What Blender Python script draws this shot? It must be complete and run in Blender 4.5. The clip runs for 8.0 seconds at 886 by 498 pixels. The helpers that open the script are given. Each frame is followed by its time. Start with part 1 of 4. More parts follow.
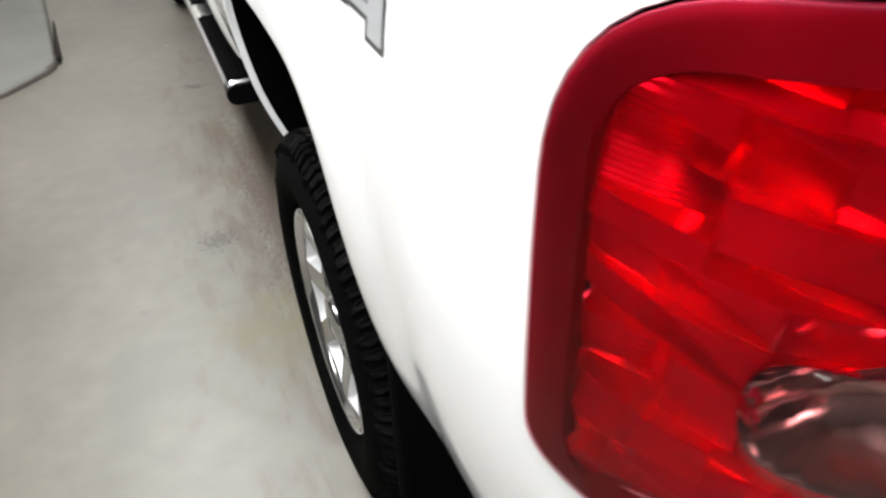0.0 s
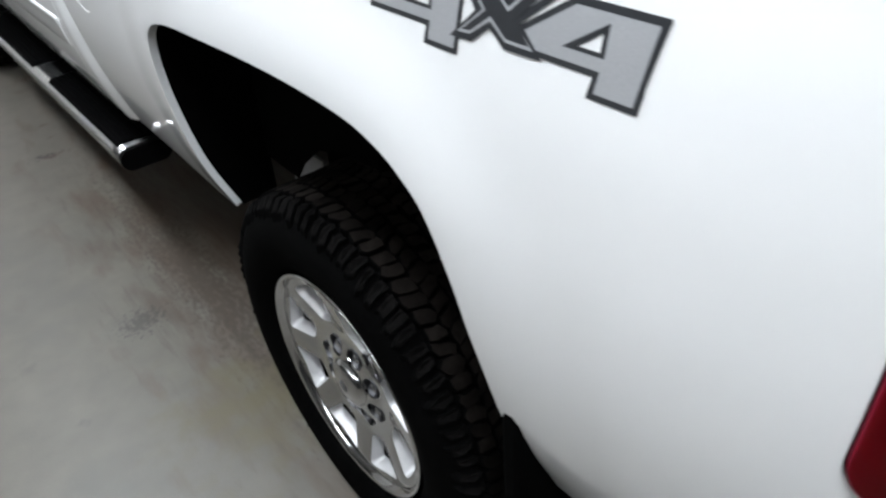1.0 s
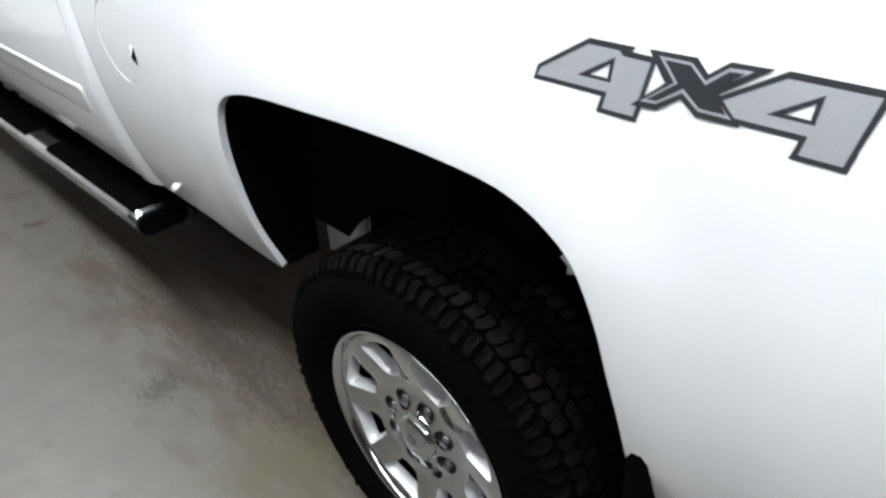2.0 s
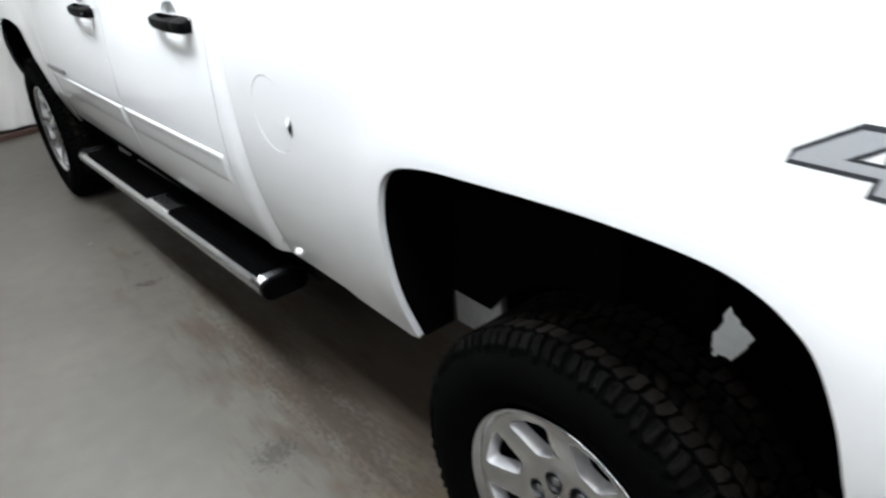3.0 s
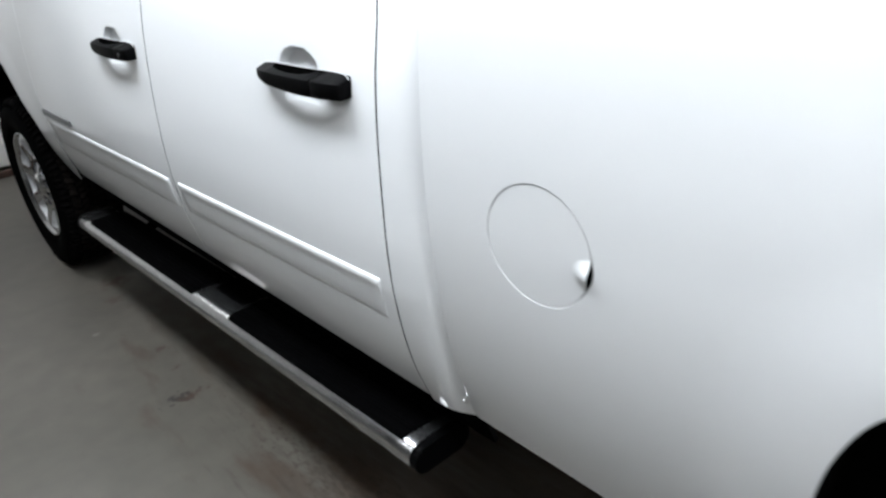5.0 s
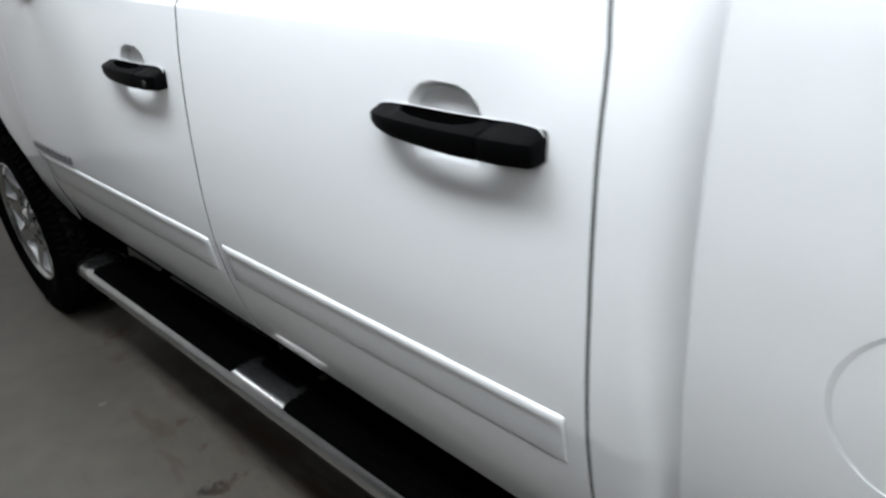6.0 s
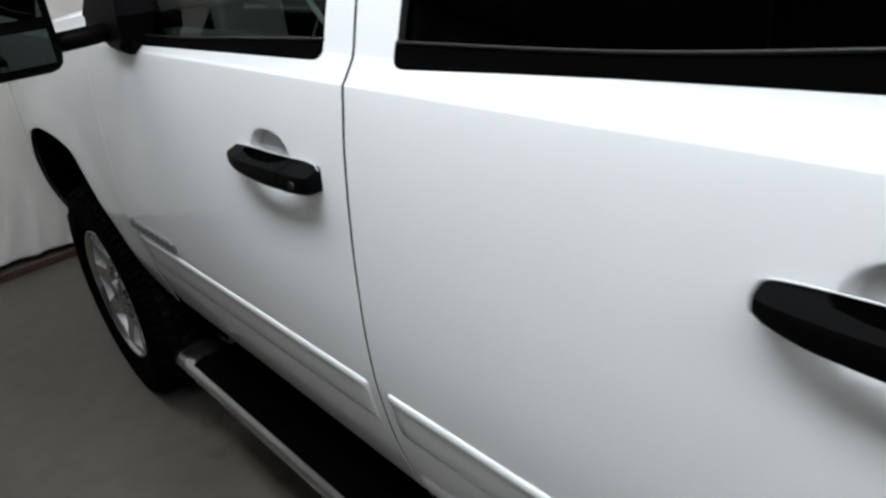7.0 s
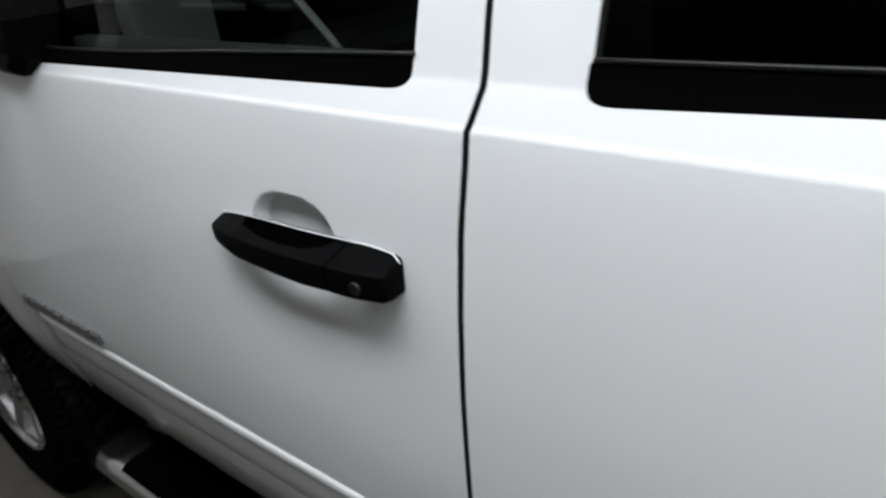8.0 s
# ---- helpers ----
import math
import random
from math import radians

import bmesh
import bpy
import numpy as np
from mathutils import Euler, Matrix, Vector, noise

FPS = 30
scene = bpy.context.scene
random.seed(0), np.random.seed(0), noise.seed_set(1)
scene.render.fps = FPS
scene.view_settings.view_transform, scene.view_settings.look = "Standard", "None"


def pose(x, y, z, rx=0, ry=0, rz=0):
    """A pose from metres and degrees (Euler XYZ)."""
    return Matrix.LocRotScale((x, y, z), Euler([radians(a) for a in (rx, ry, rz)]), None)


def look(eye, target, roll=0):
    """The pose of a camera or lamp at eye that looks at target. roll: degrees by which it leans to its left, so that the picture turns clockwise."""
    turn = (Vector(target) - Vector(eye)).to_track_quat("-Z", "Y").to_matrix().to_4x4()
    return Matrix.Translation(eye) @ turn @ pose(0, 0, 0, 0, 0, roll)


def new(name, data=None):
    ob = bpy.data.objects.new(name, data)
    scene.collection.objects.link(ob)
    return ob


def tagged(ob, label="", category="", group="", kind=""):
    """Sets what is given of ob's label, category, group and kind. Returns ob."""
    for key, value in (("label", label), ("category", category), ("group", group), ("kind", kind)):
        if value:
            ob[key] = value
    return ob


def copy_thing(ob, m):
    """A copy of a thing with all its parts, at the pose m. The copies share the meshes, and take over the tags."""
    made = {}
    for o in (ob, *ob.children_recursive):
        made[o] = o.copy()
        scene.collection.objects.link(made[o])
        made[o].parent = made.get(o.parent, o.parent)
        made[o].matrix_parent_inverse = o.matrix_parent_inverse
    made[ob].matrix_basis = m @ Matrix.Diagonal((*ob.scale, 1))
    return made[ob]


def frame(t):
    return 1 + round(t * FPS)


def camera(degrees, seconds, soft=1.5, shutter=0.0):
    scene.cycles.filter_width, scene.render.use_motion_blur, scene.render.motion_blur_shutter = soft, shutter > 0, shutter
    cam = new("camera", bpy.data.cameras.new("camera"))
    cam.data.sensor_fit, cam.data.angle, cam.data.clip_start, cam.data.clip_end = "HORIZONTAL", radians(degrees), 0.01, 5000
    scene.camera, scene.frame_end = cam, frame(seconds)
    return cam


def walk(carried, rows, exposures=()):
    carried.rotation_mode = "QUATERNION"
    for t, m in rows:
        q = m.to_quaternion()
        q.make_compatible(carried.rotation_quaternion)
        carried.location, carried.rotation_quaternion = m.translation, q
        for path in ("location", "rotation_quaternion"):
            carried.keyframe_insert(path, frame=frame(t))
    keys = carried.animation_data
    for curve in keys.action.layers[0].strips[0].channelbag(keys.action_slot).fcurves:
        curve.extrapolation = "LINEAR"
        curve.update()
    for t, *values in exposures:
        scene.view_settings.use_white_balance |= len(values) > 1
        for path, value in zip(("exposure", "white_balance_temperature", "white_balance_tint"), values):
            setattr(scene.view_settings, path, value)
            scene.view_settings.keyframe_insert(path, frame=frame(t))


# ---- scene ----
cam = camera(63.61, 8.0, soft=2.4, shutter=0.4)
PATH = [
    (0, (-0.1540, -1.1559, 1.4270), (0.2944, -0.0359, 0.5356), -1.89),
    (0.5, (-0.2791, -1.0354, 1.4186), (0.3037, -0.0032, 0.4993), -3.68),
    (1, (-0.3681, -0.9186, 1.4484), (0.3483, 0.0471, 0.5517), -4.83),
    (1.2, (-0.4156, -0.8833, 1.4518), (0.3308, 0.0654, 0.5614), -4.73),
    (2.3, (-0.6076, -0.7757, 1.5074), (0.2570, 0.1806, 0.7406), -4.56),
    (2.5, (-0.6393, -0.7575, 1.5106), (0.2181, 0.2334, 0.7807), -4.60),
    (3, (-0.6833, -0.6540, 1.5113), (0.1246, 0.4064, 0.8236), -4.81),
    (3.5, (-0.7082, -0.4609, 1.5320), (0.0658, 0.6644, 0.9118), -5.02),
    (4, (-0.7088, -0.2354, 1.5228), (0.0650, 0.8934, 0.9087), -4.27),
    (4.2, (-0.7115, -0.1272, 1.5085), (0.0918, 0.9776, 0.8890), -4.36),
    (5.3, (-0.6301, 0.4430, 1.4969), (0.2707, 1.4367, 0.8253), -3.75),
    (5.5, (-0.6006, 0.5470, 1.4919), (0.3027, 1.5406, 0.8233), -3.93),
    (6, (-0.5737, 0.8131, 1.4776), (0.3434, 1.7920, 0.8063), -4.33),
    (6.5, (-0.5370, 1.0651, 1.4845), (0.3886, 2.0382, 0.8164), -5.23),
    (7, (-0.4596, 1.3225, 1.5086), (0.3782, 2.3936, 0.8756), -7.16),
    (7.5, (-0.4061, 1.5639, 1.4913), (0.4838, 2.5891, 0.8533), -6.22),
    (8, (-0.3830, 1.7852, 1.4913), (0.6203, 2.6774, 0.8226), -6.71),
]
EXPOSURES = [(0.0, 1.42, 6750, 10), (0.5, 0.98, 6550, 10), (1.0, 0.60, 6280, 9), (2.5, 0.92, 6320, 9), (3.5, 0.80, 6280, 9), (4.2, 0.46, 6230, 9), (5.3, 0.34, 6260, 9), (6.0, 0.08, 6300, 9), (6.5, -0.05, 6320, 9),
             (7.0, -0.25, 6380, 9), (8.0, -0.49, 6430, 10)]
walk(cam, [(t, look(eye, target, roll)) for t, eye, target, roll in PATH], EXPOSURES)

# ---- light: a closed hall lit by rows of ceiling tubes, all out of view ----
world = bpy.data.worlds.new("hall")
world.use_nodes = True
world.node_tree.nodes["Background"].inputs[0].default_value = (0.8, 0.85, 0.9, 1)
world.node_tree.nodes["Background"].inputs[1].default_value = 0.02
scene.world = world
CEILING = 2.65
# each row: x, and the watts of its battens from the rear of the hall to the front
# -0.48 is inferred from broken glints on the door crease; 1.3 and 4.5 are assumed
# -2.3 is added fill for floor and sill; watts are tuned per batten
TUBE_ROWS = [(-2.3, (4, 6, 4)), (-0.48, (14, 17, 17, 29, 11, 2.5)), (1.3, (3, 3, 3, 3, 4, 4)), (4.5, (18, 24, 28, 28, 22, 12))]
TUBE_STARTS = [-3.1, -1.65, -0.2, 1.25, 2.7, 4.15]


# ---- materials ----
def material(name, base, rough=0.5, metal=0.0, coat=0.0, grain=None, stain=None, bump=None, flake=0.0, emit=0.0, spec=0.5):
    """A principled surface: grain and stain are (scale, strength) of two scales of colour change, bump (scale, height)."""
    m = bpy.data.materials.new(name)
    m.use_nodes = True
    t = m.node_tree
    b = t.nodes["Principled BSDF"]
    b.inputs["Base Color"].default_value = (*base, 1)
    b.inputs["Roughness"].default_value = rough
    b.inputs["Metallic"].default_value = metal
    b.inputs["Coat Weight"].default_value = coat
    b.inputs["Coat Roughness"].default_value = 0.03
    b.inputs["Specular IOR Level"].default_value = spec
    if emit:
        b.inputs["Emission Color"].default_value = (*base, 1)
        b.inputs["Emission Strength"].default_value = emit
    co = t.nodes.new("ShaderNodeTexCoord")
    last = None
    for change in (grain, stain):
        if not change:
            continue
        n = t.nodes.new("ShaderNodeTexNoise")
        n.inputs["Scale"].default_value = change[0]
        n.inputs["Detail"].default_value = 5
        t.links.new(co.outputs["Object"], n.inputs["Vector"])
        r = t.nodes.new("ShaderNodeMapRange")
        r.inputs[1].default_value, r.inputs[2].default_value = 0.3, 0.7
        r.inputs[3].default_value, r.inputs[4].default_value = 1 - change[1], 1 + change[1]
        t.links.new(n.outputs[0], r.inputs[0])
        x = t.nodes.new("ShaderNodeMix")
        x.data_type, x.blend_type = "RGBA", "MULTIPLY"
        x.inputs[0].default_value = 1
        if last is None:
            x.inputs[6].default_value = (*base, 1)
        else:
            t.links.new(last, x.inputs[6])
        t.links.new(r.outputs[0], x.inputs[7])
        last = x.outputs[2]
    if last is not None:
        t.links.new(last, b.inputs["Base Color"])
    if bump:
        n = t.nodes.new("ShaderNodeTexNoise")
        n.inputs["Scale"].default_value = bump[0]
        n.inputs["Detail"].default_value = 4
        t.links.new(co.outputs["Object"], n.inputs["Vector"])
        u = t.nodes.new("ShaderNodeBump")
        u.inputs["Strength"].default_value = 1
        u.inputs["Distance"].default_value = bump[1]
        t.links.new(n.outputs[0], u.inputs["Height"])
        t.links.new(u.outputs[0], b.inputs["Normal"])
    return m


def glass(name, tint, rough=0.0, ior=1.45):
    m = bpy.data.materials.new(name)
    m.use_nodes = True
    t = m.node_tree
    t.nodes.remove(t.nodes["Principled BSDF"])
    out = t.nodes["Material Output"]
    gloss = t.nodes.new("ShaderNodeBsdfGlossy")
    gloss.inputs["Roughness"].default_value = 0.01 + rough
    clear = t.nodes.new("ShaderNodeBsdfTransparent")
    clear.inputs["Color"].default_value = (*tint, 1)
    mix = t.nodes.new("ShaderNodeMixShader")
    fr = t.nodes.new("ShaderNodeFresnel")
    fr.inputs["IOR"].default_value = ior
    t.links.new(fr.outputs[0], mix.inputs[0])
    t.links.new(clear.outputs[0], mix.inputs[1])
    t.links.new(gloss.outputs[0], mix.inputs[2])
    t.links.new(mix.outputs[0], out.inputs[0])
    return m


PAINT = material("white_paint", (0.80, 0.81, 0.82), 0.40, coat=1.0, stain=(1.3, 0.012), bump=(900, 0.00002), spec=0.12)
CONCRETE = material("painted_concrete", (0.094, 0.0855, 0.0715), 0.46, coat=0.05, grain=(11, 0.10), stain=(1.3, 0.16), bump=(160, 0.0004), spec=0.5)


CONCRETE.node_tree.nodes["Principled BSDF"].inputs["Coat Roughness"].default_value = 0.30


def spill(m, spots):
    """Adds stains to a floor: (x, y, half length in x and y, colour, strength, scale of its ragged edge, stretch along y, softness of the edge)."""
    t = m.node_tree
    b = t.nodes["Principled BSDF"]
    co = t.nodes.new("ShaderNodeTexCoord")
    for x, y, rx, ry, colour, strength, ragged, stretch, soft in spots:
        s = t.nodes.new("ShaderNodeVectorMath")
        s.operation = "SUBTRACT"
        s.inputs[1].default_value = (x, y, 0)
        t.links.new(co.outputs["Object"], s.inputs[0])
        d = t.nodes.new("ShaderNodeVectorMath")
        d.operation = "DIVIDE"
        d.inputs[1].default_value = (rx, ry, 1)
        t.links.new(s.outputs[0], d.inputs[0])
        l = t.nodes.new("ShaderNodeVectorMath")
        l.operation = "LENGTH"
        t.links.new(d.outputs[0], l.inputs[0])
        g = t.nodes.new("ShaderNodeVectorMath")
        g.operation = "MULTIPLY"
        g.inputs[1].default_value = (1, 1 / stretch, 1)
        t.links.new(co.outputs["Object"], g.inputs[0])
        n = t.nodes.new("ShaderNodeTexNoise")
        n.inputs["Scale"].default_value = ragged
        n.inputs["Detail"].default_value = 6
        t.links.new(g.outputs[0], n.inputs["Vector"])
        a = t.nodes.new("ShaderNodeMath")
        a.operation = "MULTIPLY_ADD"
        a.inputs[1].default_value = 3.2
        t.links.new(n.outputs[0], a.inputs[0])
        t.links.new(l.outputs["Value"], a.inputs[2])
        r = t.nodes.new("ShaderNodeMapRange")
        r.inputs[1].default_value, r.inputs[2].default_value = 2.1 - soft, 2.1 + soft
        r.inputs[3].default_value, r.inputs[4].default_value = strength, 0.0
        t.links.new(a.outputs[0], r.inputs[0])
        x2 = t.nodes.new("ShaderNodeMix")
        x2.data_type = "RGBA"
        t.links.new(r.outputs[0], x2.inputs[0])
        t.links.new(b.inputs["Base Color"].links[0].from_socket, x2.inputs[6])
        x2.inputs[7].default_value = (*colour, 1)
        t.links.new(x2.outputs[2], b.inputs["Base Color"])


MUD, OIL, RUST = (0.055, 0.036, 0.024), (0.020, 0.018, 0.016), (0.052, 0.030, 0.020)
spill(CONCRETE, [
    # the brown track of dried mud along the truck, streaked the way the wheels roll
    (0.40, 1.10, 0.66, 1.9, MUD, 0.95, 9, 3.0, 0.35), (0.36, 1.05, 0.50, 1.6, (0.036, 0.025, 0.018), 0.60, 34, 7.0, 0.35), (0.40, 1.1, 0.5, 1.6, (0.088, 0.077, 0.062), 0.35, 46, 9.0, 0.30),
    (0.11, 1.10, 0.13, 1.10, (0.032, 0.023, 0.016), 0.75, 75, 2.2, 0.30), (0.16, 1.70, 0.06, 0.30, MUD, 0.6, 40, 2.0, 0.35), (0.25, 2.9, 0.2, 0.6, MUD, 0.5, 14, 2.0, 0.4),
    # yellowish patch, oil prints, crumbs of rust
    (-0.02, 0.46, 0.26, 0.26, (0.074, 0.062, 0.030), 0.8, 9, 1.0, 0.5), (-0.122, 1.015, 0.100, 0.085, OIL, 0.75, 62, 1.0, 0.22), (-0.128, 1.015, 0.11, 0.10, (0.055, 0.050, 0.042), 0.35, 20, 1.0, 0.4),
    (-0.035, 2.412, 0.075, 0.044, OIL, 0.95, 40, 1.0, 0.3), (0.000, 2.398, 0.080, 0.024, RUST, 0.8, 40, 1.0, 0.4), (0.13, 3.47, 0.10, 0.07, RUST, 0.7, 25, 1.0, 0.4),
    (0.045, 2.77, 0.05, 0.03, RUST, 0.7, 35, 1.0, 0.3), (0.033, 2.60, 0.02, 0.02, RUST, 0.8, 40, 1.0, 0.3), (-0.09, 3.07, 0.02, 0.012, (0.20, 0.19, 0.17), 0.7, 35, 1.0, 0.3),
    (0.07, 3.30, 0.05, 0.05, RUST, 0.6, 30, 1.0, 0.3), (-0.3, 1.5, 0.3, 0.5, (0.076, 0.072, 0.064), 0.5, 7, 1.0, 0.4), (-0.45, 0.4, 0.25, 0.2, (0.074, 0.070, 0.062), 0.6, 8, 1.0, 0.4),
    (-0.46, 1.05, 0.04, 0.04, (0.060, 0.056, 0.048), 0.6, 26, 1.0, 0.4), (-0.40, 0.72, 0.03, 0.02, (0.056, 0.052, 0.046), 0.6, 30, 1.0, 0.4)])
# unseen walls, kept near black so little fill bounces onto the truck
WALL = material("unseen_wall_paint", (0.07, 0.07, 0.068), 0.8, stain=(0.8, 0.04), bump=(90, 0.0006))
# unseen ceiling, kept white to add soft light from above
ROOF = material("unseen_ceiling_paint", (0.68, 0.68, 0.67), 0.85, stain=(0.7, 0.06), bump=(60, 0.0008))
CLOTH = material("curtain_cloth", (0.72, 0.705, 0.68), 0.9, grain=(400, 0.04), stain=(2.0, 0.08), bump=(700, 0.0004))
BROWN = material("stained_wood", (0.055, 0.027, 0.019), 0.6, grain=(30, 0.3), stain=(3, 0.2), bump=(60, 0.0005))
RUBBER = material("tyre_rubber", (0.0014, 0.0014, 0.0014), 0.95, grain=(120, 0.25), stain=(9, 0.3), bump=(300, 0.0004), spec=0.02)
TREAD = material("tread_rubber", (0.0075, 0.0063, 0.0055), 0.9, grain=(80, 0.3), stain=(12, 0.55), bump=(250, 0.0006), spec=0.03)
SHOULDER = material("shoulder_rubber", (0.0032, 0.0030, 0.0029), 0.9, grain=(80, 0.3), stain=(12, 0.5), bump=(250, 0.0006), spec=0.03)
BLACK = material("black_plastic", (0.0016, 0.0016, 0.0018), 0.5, grain=(200, 0.2), bump=(600, 0.0002), spec=0.04)
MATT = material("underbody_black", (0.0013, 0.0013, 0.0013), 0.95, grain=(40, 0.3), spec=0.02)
# black for turned-in edges: the shade inside panel gaps put into colour
GAP_SHADE = material("gap_shade_black", (0.018, 0.018, 0.018), 0.9, grain=(60, 0.2), spec=0.1)
TRIM = material("trim_black", (0.0012, 0.0012, 0.0013), 0.7, grain=(150, 0.15), bump=(900, 0.0001), spec=0.01)
CHROME = material("polished_steel", (0.60, 0.60, 0.61), 0.24, 1.0, stain=(14, 0.08), bump=(60, 0.0001))
ALLOY = material("polished_aluminium", (0.56, 0.56, 0.57), 0.09, 1.0, stain=(20, 0.06), bump=(90, 0.0001))
CAST = material("cast_aluminium", (0.07, 0.07, 0.075), 0.4, 1.0, stain=(30, 0.15), bump=(200, 0.0002))
SILVER = material("silver_wheel_paint", (0.44, 0.44, 0.45), 0.30, 0.15, stain=(25, 0.10), bump=(200, 0.0001))
PLATE_GREY = material("plain_plate_grey", (0.30, 0.30, 0.31), 0.6, grain=(60, 0.08), stain=(5, 0.12))
STEEL = material("dull_steel", (0.40, 0.40, 0.41), 0.22, 0.9, grain=(40, 0.25), stain=(8, 0.2), bump=(120, 0.0005))
STEPPAD = material("ribbed_step_rubber", (0.0009, 0.0009, 0.0010), 0.60, grain=(150, 0.2), stain=(6, 0.3), bump=(400, 0.0003), spec=0.008)
LENS_RED = material("red_reflector", (0.86, 0.003, 0.045), 0.20, 0.64, coat=0.4, grain=(25, 0.15), stain=(9, 0.35), spec=0.4)


def per_piece(m, spread):
    """Lets each loose piece of a mesh differ a little in brightness."""
    t = m.node_tree
    b = t.nodes["Principled BSDF"]
    g = t.nodes.new("ShaderNodeNewGeometry")
    r = t.nodes.new("ShaderNodeMapRange")
    r.inputs[3].default_value, r.inputs[4].default_value = 1 - spread, 1 + spread
    t.links.new(g.outputs["Random Per Island"], r.inputs[0])
    x = t.nodes.new("ShaderNodeMix")
    x.data_type, x.blend_type = "RGBA", "MULTIPLY"
    x.inputs[0].default_value = 1
    t.links.new(b.inputs["Base Color"].links[0].from_socket, x.inputs[6])
    t.links.new(r.outputs[0], x.inputs[7])
    t.links.new(x.outputs[2], b.inputs["Base Color"])


per_piece(TREAD, 0.45)
LENS_DARK = material("dark_red_lens", (0.24, 0.014, 0.034), 0.28, 0.0, stain=(10, 0.2), spec=0.1)
LENS_CLEAR = material("lamp_bowl", (0.74, 0.42, 0.43), 0.13, 1.0, coat=0.5, stain=(40, 0.12))
LENS_COVER = glass("red_lens_cover", (0.92, 0.33, 0.42), 0.015, 1.25)
LENS_DOME = glass("clear_lens", (0.90, 0.84, 0.83), 0.02, 1.40)
DECAL_DARK = material("decal_charcoal", (0.030, 0.032, 0.036), 0.35, coat=0.5, grain=(300, 0.08))
DECAL_SILVER = material("decal_silver", (0.42, 0.43, 0.45), 0.38, 0.25, coat=0.4, grain=(500, 0.05))
LOCK = material("dull_lock", (0.006, 0.006, 0.006), 0.45, 0.3, grain=(200, 0.1))
BADGE = material("badge_grey", (0.16, 0.16, 0.165), 0.35, 0.6, grain=(200, 0.1))
PRIVACY = glass("privacy_glass", (0.03, 0.03, 0.035), 0.0, 1.22)
PANE = glass("side_glass", (0.60, 0.66, 0.63), 0.0, 1.3)
# dark base stands in for the dark surroundings the mirror reflects
MIRROR = material("darkened_mirror", (0.045, 0.055, 0.05), 0.02, 1.0)
TRIM_CLOTH = material("seat_cloth", (0.07, 0.07, 0.075), 0.9, grain=(300, 0.2), bump=(500, 0.0006))
BELT = material("belt_webbing", (0.19, 0.19, 0.185), 0.7, grain=(400, 0.15))
MAT_SIDE = material("mat_side", (0.060, 0.048, 0.042), 0.85, grain=(120, 0.1), stain=(6, 0.2))
SHEET = material("mat_vinyl", (0.105, 0.104, 0.096), 0.85, grain=(200, 0.05), stain=(4, 0.1), bump=(30, 0.004))
EDGE = material("dark_brown_wedge", (0.012, 0.009, 0.008), 0.8, grain=(90, 0.3), spec=0.1)
GLOW = material("tube_glow", (1.0, 0.98, 0.95), 0.5, emit=12.0)
ENAMEL = material("white_enamel", (0.75, 0.75, 0.74), 0.4, stain=(5, 0.04))


# ---- mesh helpers ----
def mesh_of(name, verts, faces, mats, smooth=True, normals=None, slots=None):
    me = bpy.data.meshes.new(name)
    me.from_pydata([tuple(map(float, v)) for v in verts], [], faces)
    for m in (mats if isinstance(mats, (list, tuple)) else [mats]):
        me.materials.append(m)
    me.polygons.foreach_set("use_smooth", [bool(smooth)] * len(me.polygons))
    if slots is not None:
        me.polygons.foreach_set("material_index", slots)
    me.update()
    if normals is not None:
        me.normals_split_custom_set_from_vertices([tuple(map(float, n)) for n in normals])
    return me


def solid(name, verts, faces, mats, parent=None, label="", smooth=True, normals=None, slots=None):
    ob = new(name, mesh_of(name, verts, faces, mats, smooth, normals, slots))
    ob.parent = parent
    return tagged(ob, label)


def part(name, bm, mat, parent=None, label="", smooth=False):
    me = bpy.data.meshes.new(name)
    bm.normal_update()
    bm.to_mesh(me)
    bm.free()
    me.materials.append(mat)
    me.polygons.foreach_set("use_smooth", [smooth] * len(me.polygons))
    ob = new(name, me)
    ob.parent = parent
    return tagged(ob, label)


def box(lo, hi, bevel=0.0, segments=2, bm=None):
    bm = bm or bmesh.new()
    made = bmesh.ops.create_cube(bm, size=1)["verts"]
    for v in made:
        v.co = Vector([(a + b) / 2 + c * (b - a) for a, b, c in zip(lo, hi, v.co)])
    if bevel:
        edges = list({e for v in made for e in v.link_edges})
        bmesh.ops.bevel(bm, geom=edges, offset=bevel, segments=segments, affect="EDGES", profile=0.5)
    return bm


def hermite(knots):
    """A smooth curve through (position, value) knots."""
    p = np.array([k[0] for k in knots])
    v = np.array([k[1] for k in knots])
    d = np.diff(v) / np.diff(p)
    s = np.empty(len(p))
    s[0], s[-1] = d[0], d[-1]
    for i in range(1, len(p) - 1):
        s[i] = 0 if d[i - 1] * d[i] <= 0 else 2 * d[i - 1] * d[i] / (d[i - 1] + d[i])

    def at(q):
        q = np.clip(np.asarray(q, float), p[0], p[-1])
        i = np.clip(np.searchsorted(p, q) - 1, 0, len(p) - 2)
        h = p[i + 1] - p[i]
        t = (q - p[i]) / h
        return ((1 + 2 * t) * (1 - t) ** 2 * v[i] + t * (1 - t) ** 2 * h * s[i] + t * t * (3 - 2 * t) * v[i + 1] + t * t * (t - 1) * h * s[i + 1])
    return at


def smooth01(a, b, v):
    t = np.clip((np.asarray(v, float) - a) / (b - a), 0, 1)
    return t * t * (3 - 2 * t)


